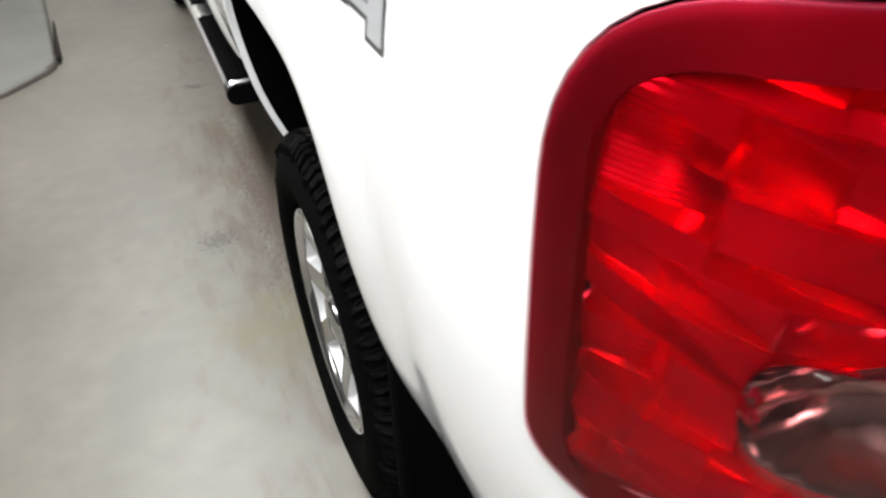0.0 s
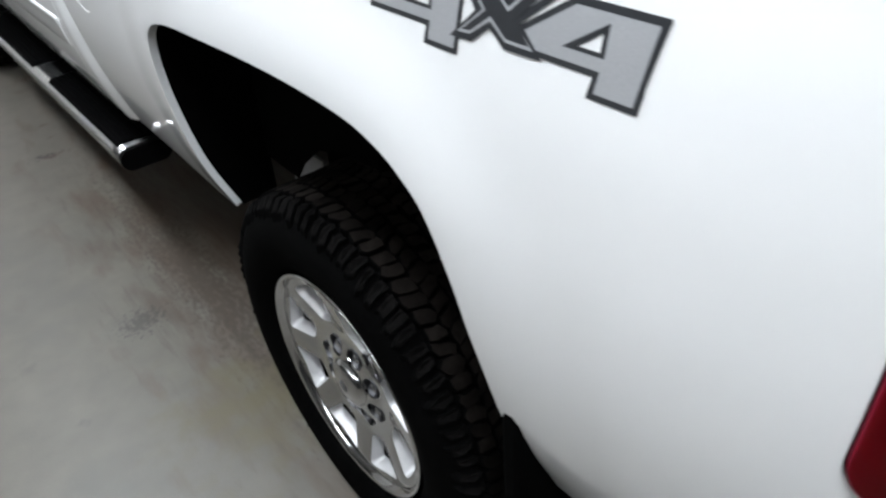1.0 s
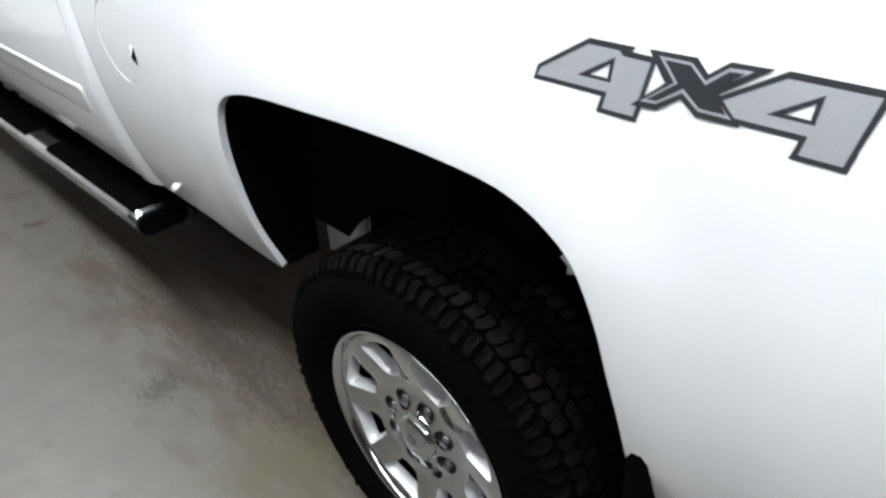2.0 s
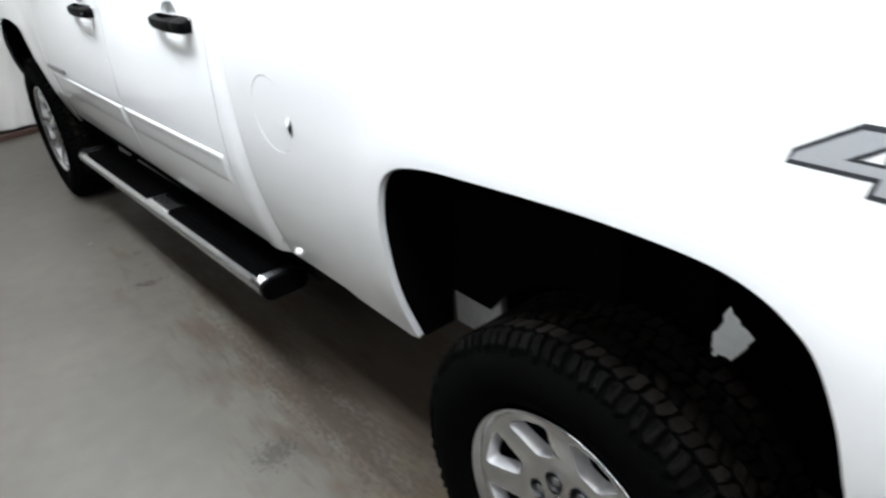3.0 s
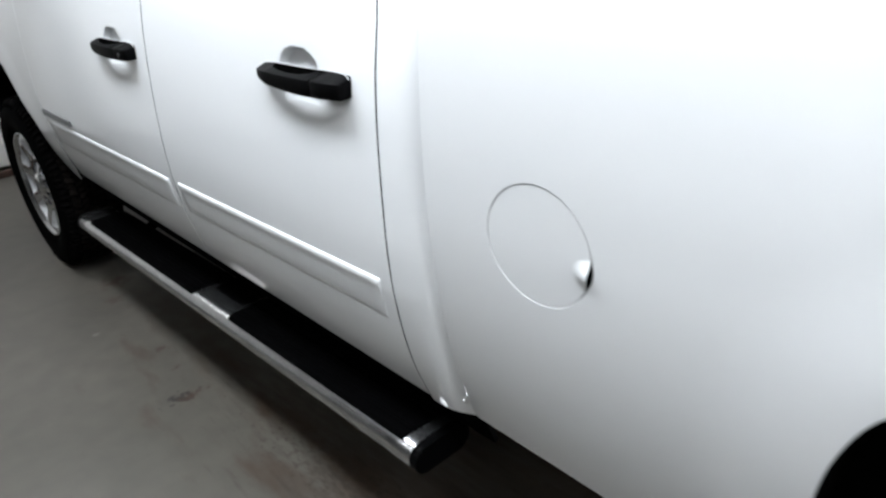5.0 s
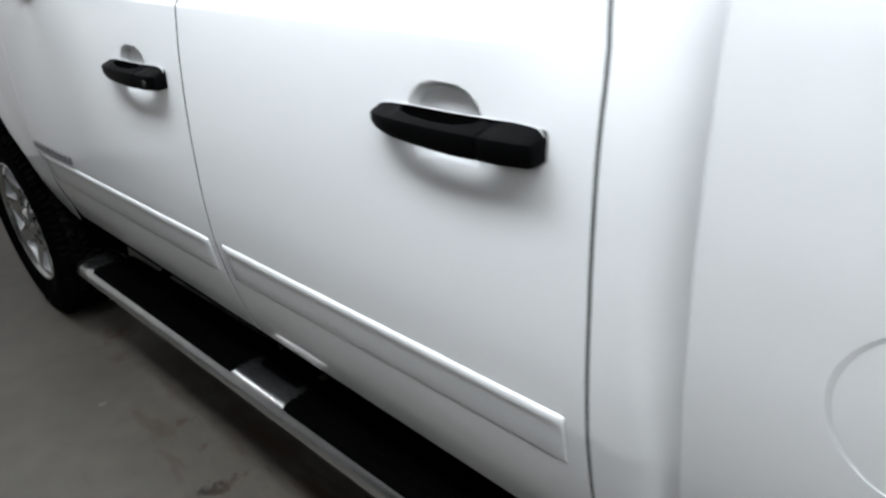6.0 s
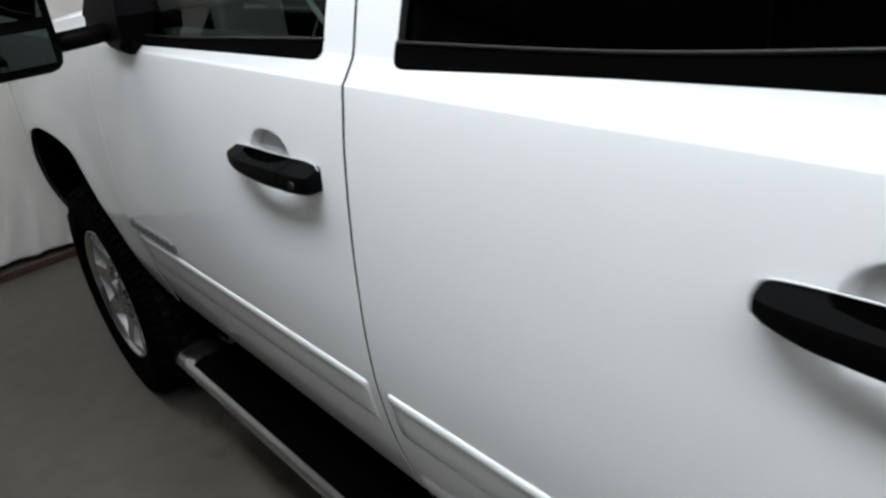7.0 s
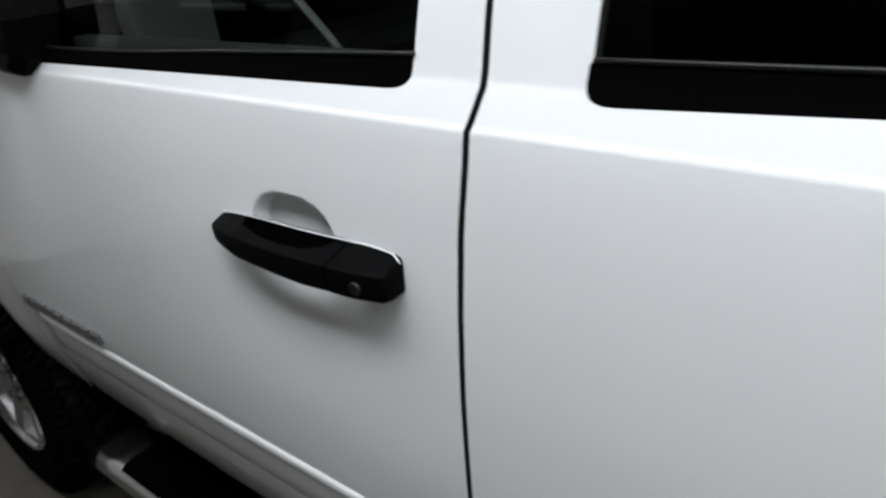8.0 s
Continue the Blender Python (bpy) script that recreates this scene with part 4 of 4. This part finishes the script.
# wheel housings, axles
GAP = [(0.012, 0.638), (0.004, 0.620), (-0.012, 0.612), (-0.016, 0.600), (-0.034, 0.594), (-0.052, 0.578), (-0.038, 0.556), (-0.044, 0.534), (-0.014, 0.488), (0.010, 0.500), (0.050, 0.482), (0.048, 0.508), (0.072, 0.526), (0.040, 0.560), (0.026, 0.590), (0.030, 0.606)]
def housing(arch, side, mirror, gap=None):
    """The tub over a wheel: a deep roof, short front and rear skirts, and an inner wall."""
    verts, faces = [], []
    m = len(arch)
    X = (lambda x: 2 * CX - x) if mirror else (lambda x: x)
    depths = (0.0, 0.20, 0.60)
    for i, x in enumerate(depths):
        for y, z in arch:
            lip = side(np.array([y]), np.array([z]))[0][0] + 0.016
            verts.append((X(max(lip, x)), y, max(z, 0.665 if i == 2 else z) + 0.0015))
    for i in range(2):
        for k in range(m - 1):
            if i == 1 and arch[k][1] < 0.66 and arch[k + 1][1] < 0.72:
                continue
            faces.append((i * m + k, i * m + k + 1, (i + 1) * m + k + 1, (i + 1) * m + k))
    b = len(verts)
    verts += [(X(0.60), arch[0][0], 0.28), (X(0.60), arch[-1][0], 0.28)]
    if not gap:
        faces.append((b,) + tuple(2 * m + k for k in range(m)) + (b + 1,))
    else:
        outline = [(arch[0][0], 0.28)] + [(y, max(z, 0.665) + 0.0015) for y, z in arch] + [(arch[-1][0], 0.28)]
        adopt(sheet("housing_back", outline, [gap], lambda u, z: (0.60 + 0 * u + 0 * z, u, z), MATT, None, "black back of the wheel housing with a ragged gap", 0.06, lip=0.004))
    ys = [p[0] for p in arch]
    mid, half = (max(ys) + min(ys)) / 2, (max(ys) - min(ys)) / 2
    b = len(verts)
    verts += [(X(0.20), mid + half * k, z) for k, z in ((0.985, 0.67), (0.985, 1.0), (0.62, 1.06), (0.0, 1.08), (0.0, 0.825), (0.25, 0.812), (0.45, 0.78), (0.62, 0.715), (0.70, 0.668))]
    faces.append(tuple(range(b, b + 9)))
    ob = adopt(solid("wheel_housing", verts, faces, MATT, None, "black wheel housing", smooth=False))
    s = ob.modifiers.new("thickness", "SOLIDIFY")
    s.thickness = 0.006


for flip in (False, True):
    housing(ARCH_R, bed_surface, flip, None if flip else GAP)
    housing(ARCH_F, cab_surface, flip)
# added slab: blocks the lit floor beyond the tyre so the well stays black
slab("tyre_backing", (0.312, -0.108, 0.50), (0.320, 0.42, 0.98), MATT, 0.002, "black slab added behind the tyre to hide the floor")
# assumed plate filling the grey patch between housing and tyre
slab("inner_plate", (0.300, 0.425, 0.475), (0.308, 0.60, 0.63), PLATE_GREY, 0.003, "plain grey plate behind the wheel")
for y in (AXLE_R, AXLE_F):
    adopt(tube("axle", [(0.25, y, AXLE_Z), (1.75, y, AXLE_Z)], 0.05, MATT, None))

# ---- mud flaps ----
for x0 in (0.020, 2 * CX - 0.020 - 0.25):
    slab("mud_flap", (x0 + 0.006, -0.512, 0.26), (x0 + 0.25, -0.474, 0.785), MATT, 0.012, "black moulded mud flap")

# ---- running boards ----
def running_board(mirror):
    def at(y):
        return 0.458 - 0.0255 * (y - 1.217)
    ya, yb = 1.205, 3.335
    X = (lambda x: 2 * CX - x) if mirror else (lambda x: x)
    def bar(name, y0, y1, sec, mat, parent, label="", cap=True, n=24):
        verts, faces = [], []
        m = len(sec)
        for i in range(n + 1):
            y = y0 + (y1 - y0) * i / n
            verts += [(X(x), y, at(y) + z) for x, z in sec]
        for i in range(n):
            for k in range(m):
                f = (i * m + k, i * m + (k + 1) % m, (i + 1) * m + (k + 1) % m, (i + 1) * m + k)
                faces.append(f[::-1] if mirror else f)
        if cap:
            faces += [tuple(range(m))[::-1], tuple(range(n * m, n * m + m))]
        return solid(name, verts, faces, mat, parent, label, smooth=name == "running_board")
    # oval tube: outer rounded nose, flat top and bottom
    def oval(g=0.0):
        pts = []
        for k in range(11):
            a = math.pi / 2 + math.pi * k / 10
            pts.append((0.060 + (0.034 + g) * math.cos(a), -0.034 + (0.034 + g) * math.sin(a)))
        for k in range(11):
            a = -math.pi / 2 + math.pi * k / 10
            pts.append((0.150 + (0.034 + g) * math.cos(a), -0.034 + (0.034 + g) * math.sin(a)))
        return pts
    rail = adopt(bar("running_board", ya + 0.02, yb - 0.012, oval(), CHROME, None, "polished oval steel running board"))
    for y0, y1 in ((ya, ya + 0.022), (yb - 0.014, yb)):
        bar("end_cap", y0, y1, oval(0.001), BLACK, rail, "black plastic end cap", n=2)
    ridge = [(0.040, -0.010), (0.041, -0.003), (0.050, 0.004), (0.060, 0.006)]
    for k in range(6):
        x = 0.064 + k * 0.0180
        ridge += [(x, 0.006), (x + 0.003, 0.009), (x + 0.008, 0.009), (x + 0.011, 0.006)]
    ridge += [(0.176, 0.006), (0.188, -0.002), (0.192, -0.030), (0.180, -0.030), (0.12, -0.006)]
    for y0, y1 in ((1.262, 2.052), (2.292, 3.205)):
        bar("step_pad", y0, y1, ridge, STEPPAD, rail, "ribbed black rubber step pad", n=12)
    bar("step_bracket", 2.09, 2.25, [(0.105, -0.002), (0.108, 0.003), (0.200, 0.012), (0.206, 0.010), (0.206, -0.006)], STEPPAD, rail, "black mounting bracket", n=2)
    for y in (1.45, 2.17, 3.05):
        tube("hanger", [(X(0.15), y, at(y) - 0.05), (X(0.30), y, at(y) - 0.02), (X(0.42), y, 0.52)], 0.018, MATT, rail)


for flip in (False, True):
    running_board(flip)

# ---- fuel door ----
def fuel_surface(u, z):
    """The door's skin with its raised finger lip at the rear edge."""
    lift = 0.010 * (1 - smooth01(0.0, 1.0, np.hypot((u - 0.766) / 0.034, (z - 1.045) / 0.026)))
    x, y, zz = bed_surface(u, z, -0.001)
    return x - lift, y, zz


adopt(sheet("fuel_door", circle(*FUEL, 0.0900, 100), [], fuel_surface, PAINT, None, "round white fuel filler door with a finger lip", 0.012, fine=[(0.765, 0.81, 1.01, 1.085, 0.004)], lip=0.003, hem=0.0006, edge_step=0.004))
adopt(sheet("fuel_pocket", circle(*FUEL, 0.105), [], lambda u, z: bed_surface(u, z, -0.020), MATT, None, "", 0.03, lip=0.0))

# ---- tail lights ----
FACETS = []
facet_rnd = random.Random(23)
facet_s = 0.86
while facet_s < 1.42:
    facet_w = facet_rnd.choice((0.010, 0.016, 0.024, 0.034, 0.046))
    cuts = [-1.25]
    while cuts[-1] < -0.84:
        cuts.append(cuts[-1] + facet_rnd.choice((0.06, 0.10, 0.16, 0.25)))
    tilts = [((2.4 if facet_w < 0.02 else 1.3) * (facet_rnd.random() - 0.45), 0.45 * (facet_rnd.random() - 0.5)) for _ in cuts]
    if facet_w == 0.010:                                            # narrow steps that face upwards
        tilts = [(-1.2 + 0.35 * facet_rnd.random(), b) for a, b in tilts]
    FACETS.append((facet_s, facet_w, cuts, tilts, 0.006 * facet_rnd.random()))
    facet_s += facet_w


def reflector(mirror, loop, hole):
    """The stepped reflector behind the cover: slanting bands of facets, each with its own tilt, the wide ones ribbed at the outer edge."""
    verts, faces = [], []
    us = np.linspace(-1.24, -0.85, 118)
    rows = []
    for start, wide, cuts, tilts, back in FACETS:
        which = np.searchsorted(np.array(cuts), us, side="right") - 1
        mids = np.array([(a + b) / 2 for a, b in zip(cuts, cuts[1:] + [cuts[-1] + 0.1])])[which]
        lean = np.array([t[0] for t in tilts])[which]
        turn = np.array([t[1] for t in tilts])[which]
        fine = 16 if wide > 0.03 else 2
        for k in range(fine + 1):
            q = k / fine
            rows.append((start + wide * min(max(q, 0.002), 0.998), -0.010 - back + lean * wide * (q - 0.5) + turn * (us - mids), 0.0011 * (k % 2) * (fine > 3)))
    for s, off, rib in rows:
        z = s + 0.14 * (us + 0.86) - 0.10 * (us + 0.86) ** 2
        edge = 1 - smooth01(0.03, 0.07, -0.862 - us)
        x, y, z = bed_surface(us, z, np.minimum(off, -0.001) + rib * edge)
        verts += [(2 * CX - p if mirror else p, q, r) for p, q, r in zip(x, y, z)]
    n = len(us)
    for i in range(len(rows) - 1):
        mid = np.stack([(us[:-1] + us[1:]) / 2, rows[i][0] + 0.14 * (us[:-1] + 0.86)], 1)
        for k, ok in enumerate(inside(mid, loop) & ~inside(mid, hole)):
            if ok:
                f = (i * n + k, i * n + k + 1, (i + 1) * n + k + 1, (i + 1) * n + k)
                faces.append(f if mirror else f[::-1])
    return verts, faces


def lamp_bowl(u, z):
    d = np.hypot((u + 1.085) / 0.11, (z - 1.098) / 0.058)
    return bed_surface(u, z, 0.002 - 0.048 * np.clip(1 - d * d, 0, 1) - 0.0012 * np.clip(1.4 - 1.4 * d, 0, 1) * np.abs((u * 38) % 1.0 - 0.5))


def lamp_dome(u, z):
    """The clear lens stands proud of the red cover, highest along its middle."""
    d = np.hypot((u + 1.085) / 0.125, (z - 1.096) / 0.062)
    return bed_surface(u, z, 0.0045 + 0.010 * np.sqrt(np.clip(1 - d ** 4, 0, 1)))


def tail_light(mirror):
    tail = TAIL_U - TAIL_A * math.pi / 2
    outer = rounded([(-0.834, 0.972), (-0.834, 1.322), (tail - 0.016, 1.346), (tail - 0.016, 0.930), (-0.895, 0.938)], [0.03, 0.110, 0.02, 0.02, 0.03], 9)
    inner = rounded([(-0.867, 1.00), (-0.862, 1.292), (tail + 0.01, 1.312), (tail + 0.01, 0.95), (-0.880, 0.956)], [0.02, 0.070, 0.02, 0.02, 0.02], 9)
    body = adopt(sheet("tail_light", outer, [inner], lambda u, z: bed_surface(u, z, 0.002), LENS_DARK, None, "dark red tail light with bright red lens", 0.02, lip=0.014, mirror=mirror, edge_step=0.01, seam=False))
    # added black ring: paints the shade in the gap round the lamp
    wide = [(-0.99 + (u + 0.99) * 1.05, 1.13 + (z - 1.13) * 1.05) for u, z in outer]
    sheet("lamp_gap_backing", wide, [[(-0.99 + (u + 0.99) * 0.98, 1.13 + (z - 1.13) * 0.98) for u, z in outer]], lambda u, z: bed_surface(u, z, -0.006), TRIM, body, "black backing that darkens the gap round the lamp", 0.02, lip=0.0, mirror=mirror, edge_step=0.01)
    grown = [(-0.99 + (u + 0.99) * 1.03, 1.13 + (z - 1.13) * 1.03) for u, z in inner]
    clear = rounded([(-0.981, 1.062), (-0.976, 1.145), (-1.20, 1.150), (-1.20, 1.040), (-1.05, 1.040)], [0.035, 0.035, 0.03, 0.03, 0.05])
    solid("red_reflector", *reflector(mirror, grown, [(-1.09 + (u + 1.09) * 0.88, 1.095 + (z - 1.095) * 0.80) for u, z in clear]), LENS_RED, body, "bright red stepped reflector", smooth=False)
    cover = sheet("red_lens", outer, [clear], lambda u, z: bed_surface(u, z, 0.0045), LENS_COVER, body, "clear red lens cover", 0.02, lip=0.0, mirror=mirror, edge_step=0.01)
    sheet("lamp_bowl", clear, [], lamp_bowl, LENS_CLEAR, body, "silvered bowl of the reversing lamp", 0.006, lip=0.0, mirror=mirror)
    sheet("reversing_lens", clear, [], lamp_dome, LENS_DOME, body, "clear domed reversing lens", 0.006, lip=0.0, mirror=mirror)


for flip in (False, True):
    tail_light(flip)

# ---- 4X4 decal ----
def decal(dy, dz, loop, holes, mat, parent, off, name):
    move = lambda l: [(-0.334 + dy + a, 1.231 + dz + b) for a, b in l]
    ob = sheet(name, move(loop), [move(h) for h in holes], lambda u, z: bed_surface(u, z, off), mat, None, "", 0.012, lip=0.0)
    ob.parent = parent
    return ob


FOUR = [(0.0, 0.0), (-0.005, 0.016), (-0.066, 0.053), (-0.143, 0.053), (-0.130, 0.002), (-0.130, -0.001), (-0.126, -0.017), (-0.080, -0.017), (-0.085, 0.0)]
FOUR_IN = [(-0.005, 0.005), (-0.009, 0.013), (-0.066, 0.047), (-0.136, 0.047), (-0.122, -0.012), (-0.087, -0.012), (-0.091, 0.005)]
FOUR_HOLE = [(-0.055, 0.015), (-0.097, 0.0405), (-0.094, 0.015)]
FOUR_GAP = [(-0.070, 0.0185), (-0.0915, 0.0325), (-0.090, 0.0185)]
# the first numeral is notched where the letter meets it
FOUR_CUT = FOUR[:3] + [(-0.1175, 0.053), (-0.1135, 0.0480), (-0.1405, 0.0475)] + FOUR[4:]
FOUR_CUT_IN = FOUR_IN[:3] + [(-0.101, 0.047), (-0.105, 0.0425), (-0.1345, 0.0420)] + FOUR_IN[4:]
EX = [(-0.118, -0.001), (-0.151, 0.027), (-0.131, 0.054), (-0.178, 0.055), (-0.190, 0.043), (-0.208, 0.057), (-0.245, 0.058), (-0.203, 0.028), (-0.226, 0.004), (-0.185, 0.003), (-0.168, 0.016), (-0.146, 0.0)]
EX_LINE = [(-0.128, 0.005), (-0.160, 0.029), (-0.142, 0.050), (-0.174, 0.050), (-0.189, 0.037), (-0.208, 0.052), (-0.229, 0.053), (-0.194, 0.030), (-0.217, 0.009), (-0.186, 0.009), (-0.169, 0.022), (-0.144, 0.006)]
EX_IN = [(-0.134, 0.008), (-0.1635, 0.0295), (-0.148, 0.0475), (-0.173, 0.0475), (-0.189, 0.0335), (-0.208, 0.0490), (-0.222, 0.0500), (-0.197, 0.030), (-0.212, 0.012), (-0.187, 0.012), (-0.1695, 0.0260), (-0.145, 0.009)]
badge4 = decal(0, 0, FOUR_CUT, [FOUR_GAP], DECAL_DARK, None, 0.0006, "four_by_four_decal")
adopt(badge4)
tagged(badge4, "silver and charcoal 4X4 sticker lettering")
decal(0, 0, FOUR_CUT_IN, [FOUR_HOLE], DECAL_SILVER, badge4, 0.0008, "numeral_fill")
decal(-0.19, 0.006, FOUR, [FOUR_GAP], DECAL_DARK, badge4, 0.0006, "numeral_edge")
decal(-0.19, 0.006, FOUR_IN, [FOUR_HOLE], DECAL_SILVER, badge4, 0.0008, "numeral_fill")
decal(0, 0, EX, [], DECAL_DARK, badge4, 0.0010, "letter_edge")
decal(0, 0, EX_LINE, [], DECAL_SILVER, badge4, 0.0012, "letter_line")
decal(0, 0, EX_IN, [], DECAL_DARK, badge4, 0.0014, "letter_fill")

# ---- door badge: bars for the maker's lettering ----
for k in range(9):
    y0 = 3.243 - k * 0.0345
    x, _, _ = cab_surface(np.array([y0 - 0.014]), np.array([0.864]))
    slab("badge_bar", (x[0] - 0.008, y0 - 0.028, 0.853 + 0.0005 * k), (x[0] + 0.002, y0, 0.874 + 0.0005 * k), BADGE, 0.002)

# ---- tow mirrors ----
def tow_mirror(mirror):
    X = (lambda x: 2 * CX - x) if mirror else (lambda x: x)
    def b(lo, hi, bev, seg=3):
        a, c = sorted((X(lo[0]), X(hi[0])))
        return box((a, lo[1], lo[2]), (c, hi[1], hi[2]), bev, seg)
    root = adopt(part("tow_mirror", b((-0.36, 2.895, 1.313), (-0.095, 3.03, 1.64), 0.03), BLACK, None, "black extendable tow mirror", True))
    part("mirror_glass", b((-0.335, 2.886, 1.420), (-0.118, 2.893, 1.615), 0.0), MIRROR, root, "flat mirror glass")
    part("spotter_glass", b((-0.335, 2.886, 1.335), (-0.118, 2.893, 1.398), 0.0), MIRROR, root, "convex spotter glass")
    tube("mirror_arm", [(X(-0.12), 2.95, 1.362), (X(-0.02), 2.955, 1.366), (X(0.05), 2.96, 1.372)], 0.020, BLACK, root)
    tube("mirror_arm", [(X(-0.12), 2.95, 1.53), (X(0.0), 2.955, 1.52), (X(0.10), 2.96, 1.50)], 0.022, BLACK, root)
    foot = bmesh.new()
    prof = [(2.835, 1.40), (2.848, 1.343), (2.882, 1.318), (2.95, 1.320), (3.03, 1.345), (3.12, 1.40), (3.05, 1.54), (2.90, 1.54)]
    rings = []
    for x, k in ((0.085, 1.0), (0.02, 0.96), (0.005, 0.80)):
        cy, cz = 2.95, 1.40
        rings.append([foot.verts.new((X(x + 0.03 * (z > 1.45)), cy + (y - cy) * k, cz + (z - cz) * k)) for y, z in prof])
    for r0, r1 in zip(rings, rings[1:]):
        for q in range(len(prof)):
            foot.faces.new((r0[q], r0[(q + 1) % 8], r1[(q + 1) % 8], r1[q]))
    foot.faces.new(rings[-1])
    bmesh.ops.recalc_face_normals(foot, faces=foot.faces)
    part("mirror_foot", foot, BLACK, root, "black mirror foot")


for flip in (False, True):
    tow_mirror(flip)

# ---- a folded dust sheet on the floor ----
def dust_sheet():
    loop = rounded([(-0.655, 2.96), (-0.80, 4.9), (-2.0, 4.9), (-2.0, 2.30), (-0.92, 2.66)], [0.10, 0.05, 0.05, 0.05, 0.10], 6)
    bm = bmesh.new()
    rings = []
    cx, cy = -1.3, 3.6
    for z, k in ((0.0, 1.0), (0.020, 1.0), (0.034, 0.988), (0.040, 0.965)):
        rings.append([bm.verts.new((cx + (x - cx) * k, cy + (y - cy) * k, z + 0.006 * noise.noise((x * 3, y * 3, 1.0)) * (z > 0))) for x, y in loop])
    n = len(loop)
    for r0, r1 in zip(rings, rings[1:]):
        for q in range(n):
            bm.faces.new((r0[q], r0[(q + 1) % n], r1[(q + 1) % n], r1[q]))
    bm.faces.new(rings[-1])
    bmesh.ops.recalc_face_normals(bm, faces=bm.faces)
    ob = part("floor_mat", bm, SHEET, None, "", True)
    ob.data.materials.append(MAT_SIDE)
    for p in ob.data.polygons:
        p.material_index = int(p.normal.z < 0.6)
    tagged(ob, "pale grey floor mat, dark brown along one edge", "floor mat")
    # dark brown wedge along the mat's east edge, thinning towards the front
    bm = bmesh.new()
    path = [(-0.652, 3.02, 0.006, 0.010), (-0.655, 3.12, 0.016, 0.014), (-0.664, 3.3, 0.012, 0.012), (-0.675, 3.5, 0.006, 0.010), (-0.684, 3.7, 0.003, 0.010)]
    rows = [[bm.verts.new((x - w, y, 0.0405)), bm.verts.new((x - w, y, 0.044)), bm.verts.new((x + w * 0.6, y, 0.040)), bm.verts.new((x + w, y, 0.0))] for x, y, w, h in path]
    for a, b in zip(rows, rows[1:]):
        for k in range(3):
            bm.faces.new((a[k], a[k + 1], b[k + 1], b[k]))
    bm.faces.new(rows[0])
    bm.faces.new(rows[-1])
    bmesh.ops.recalc_face_normals(bm, faces=bm.faces)
    part("edge_wedge", bm, EDGE, ob, "dark brown wedge along the mat")


dust_sheet()
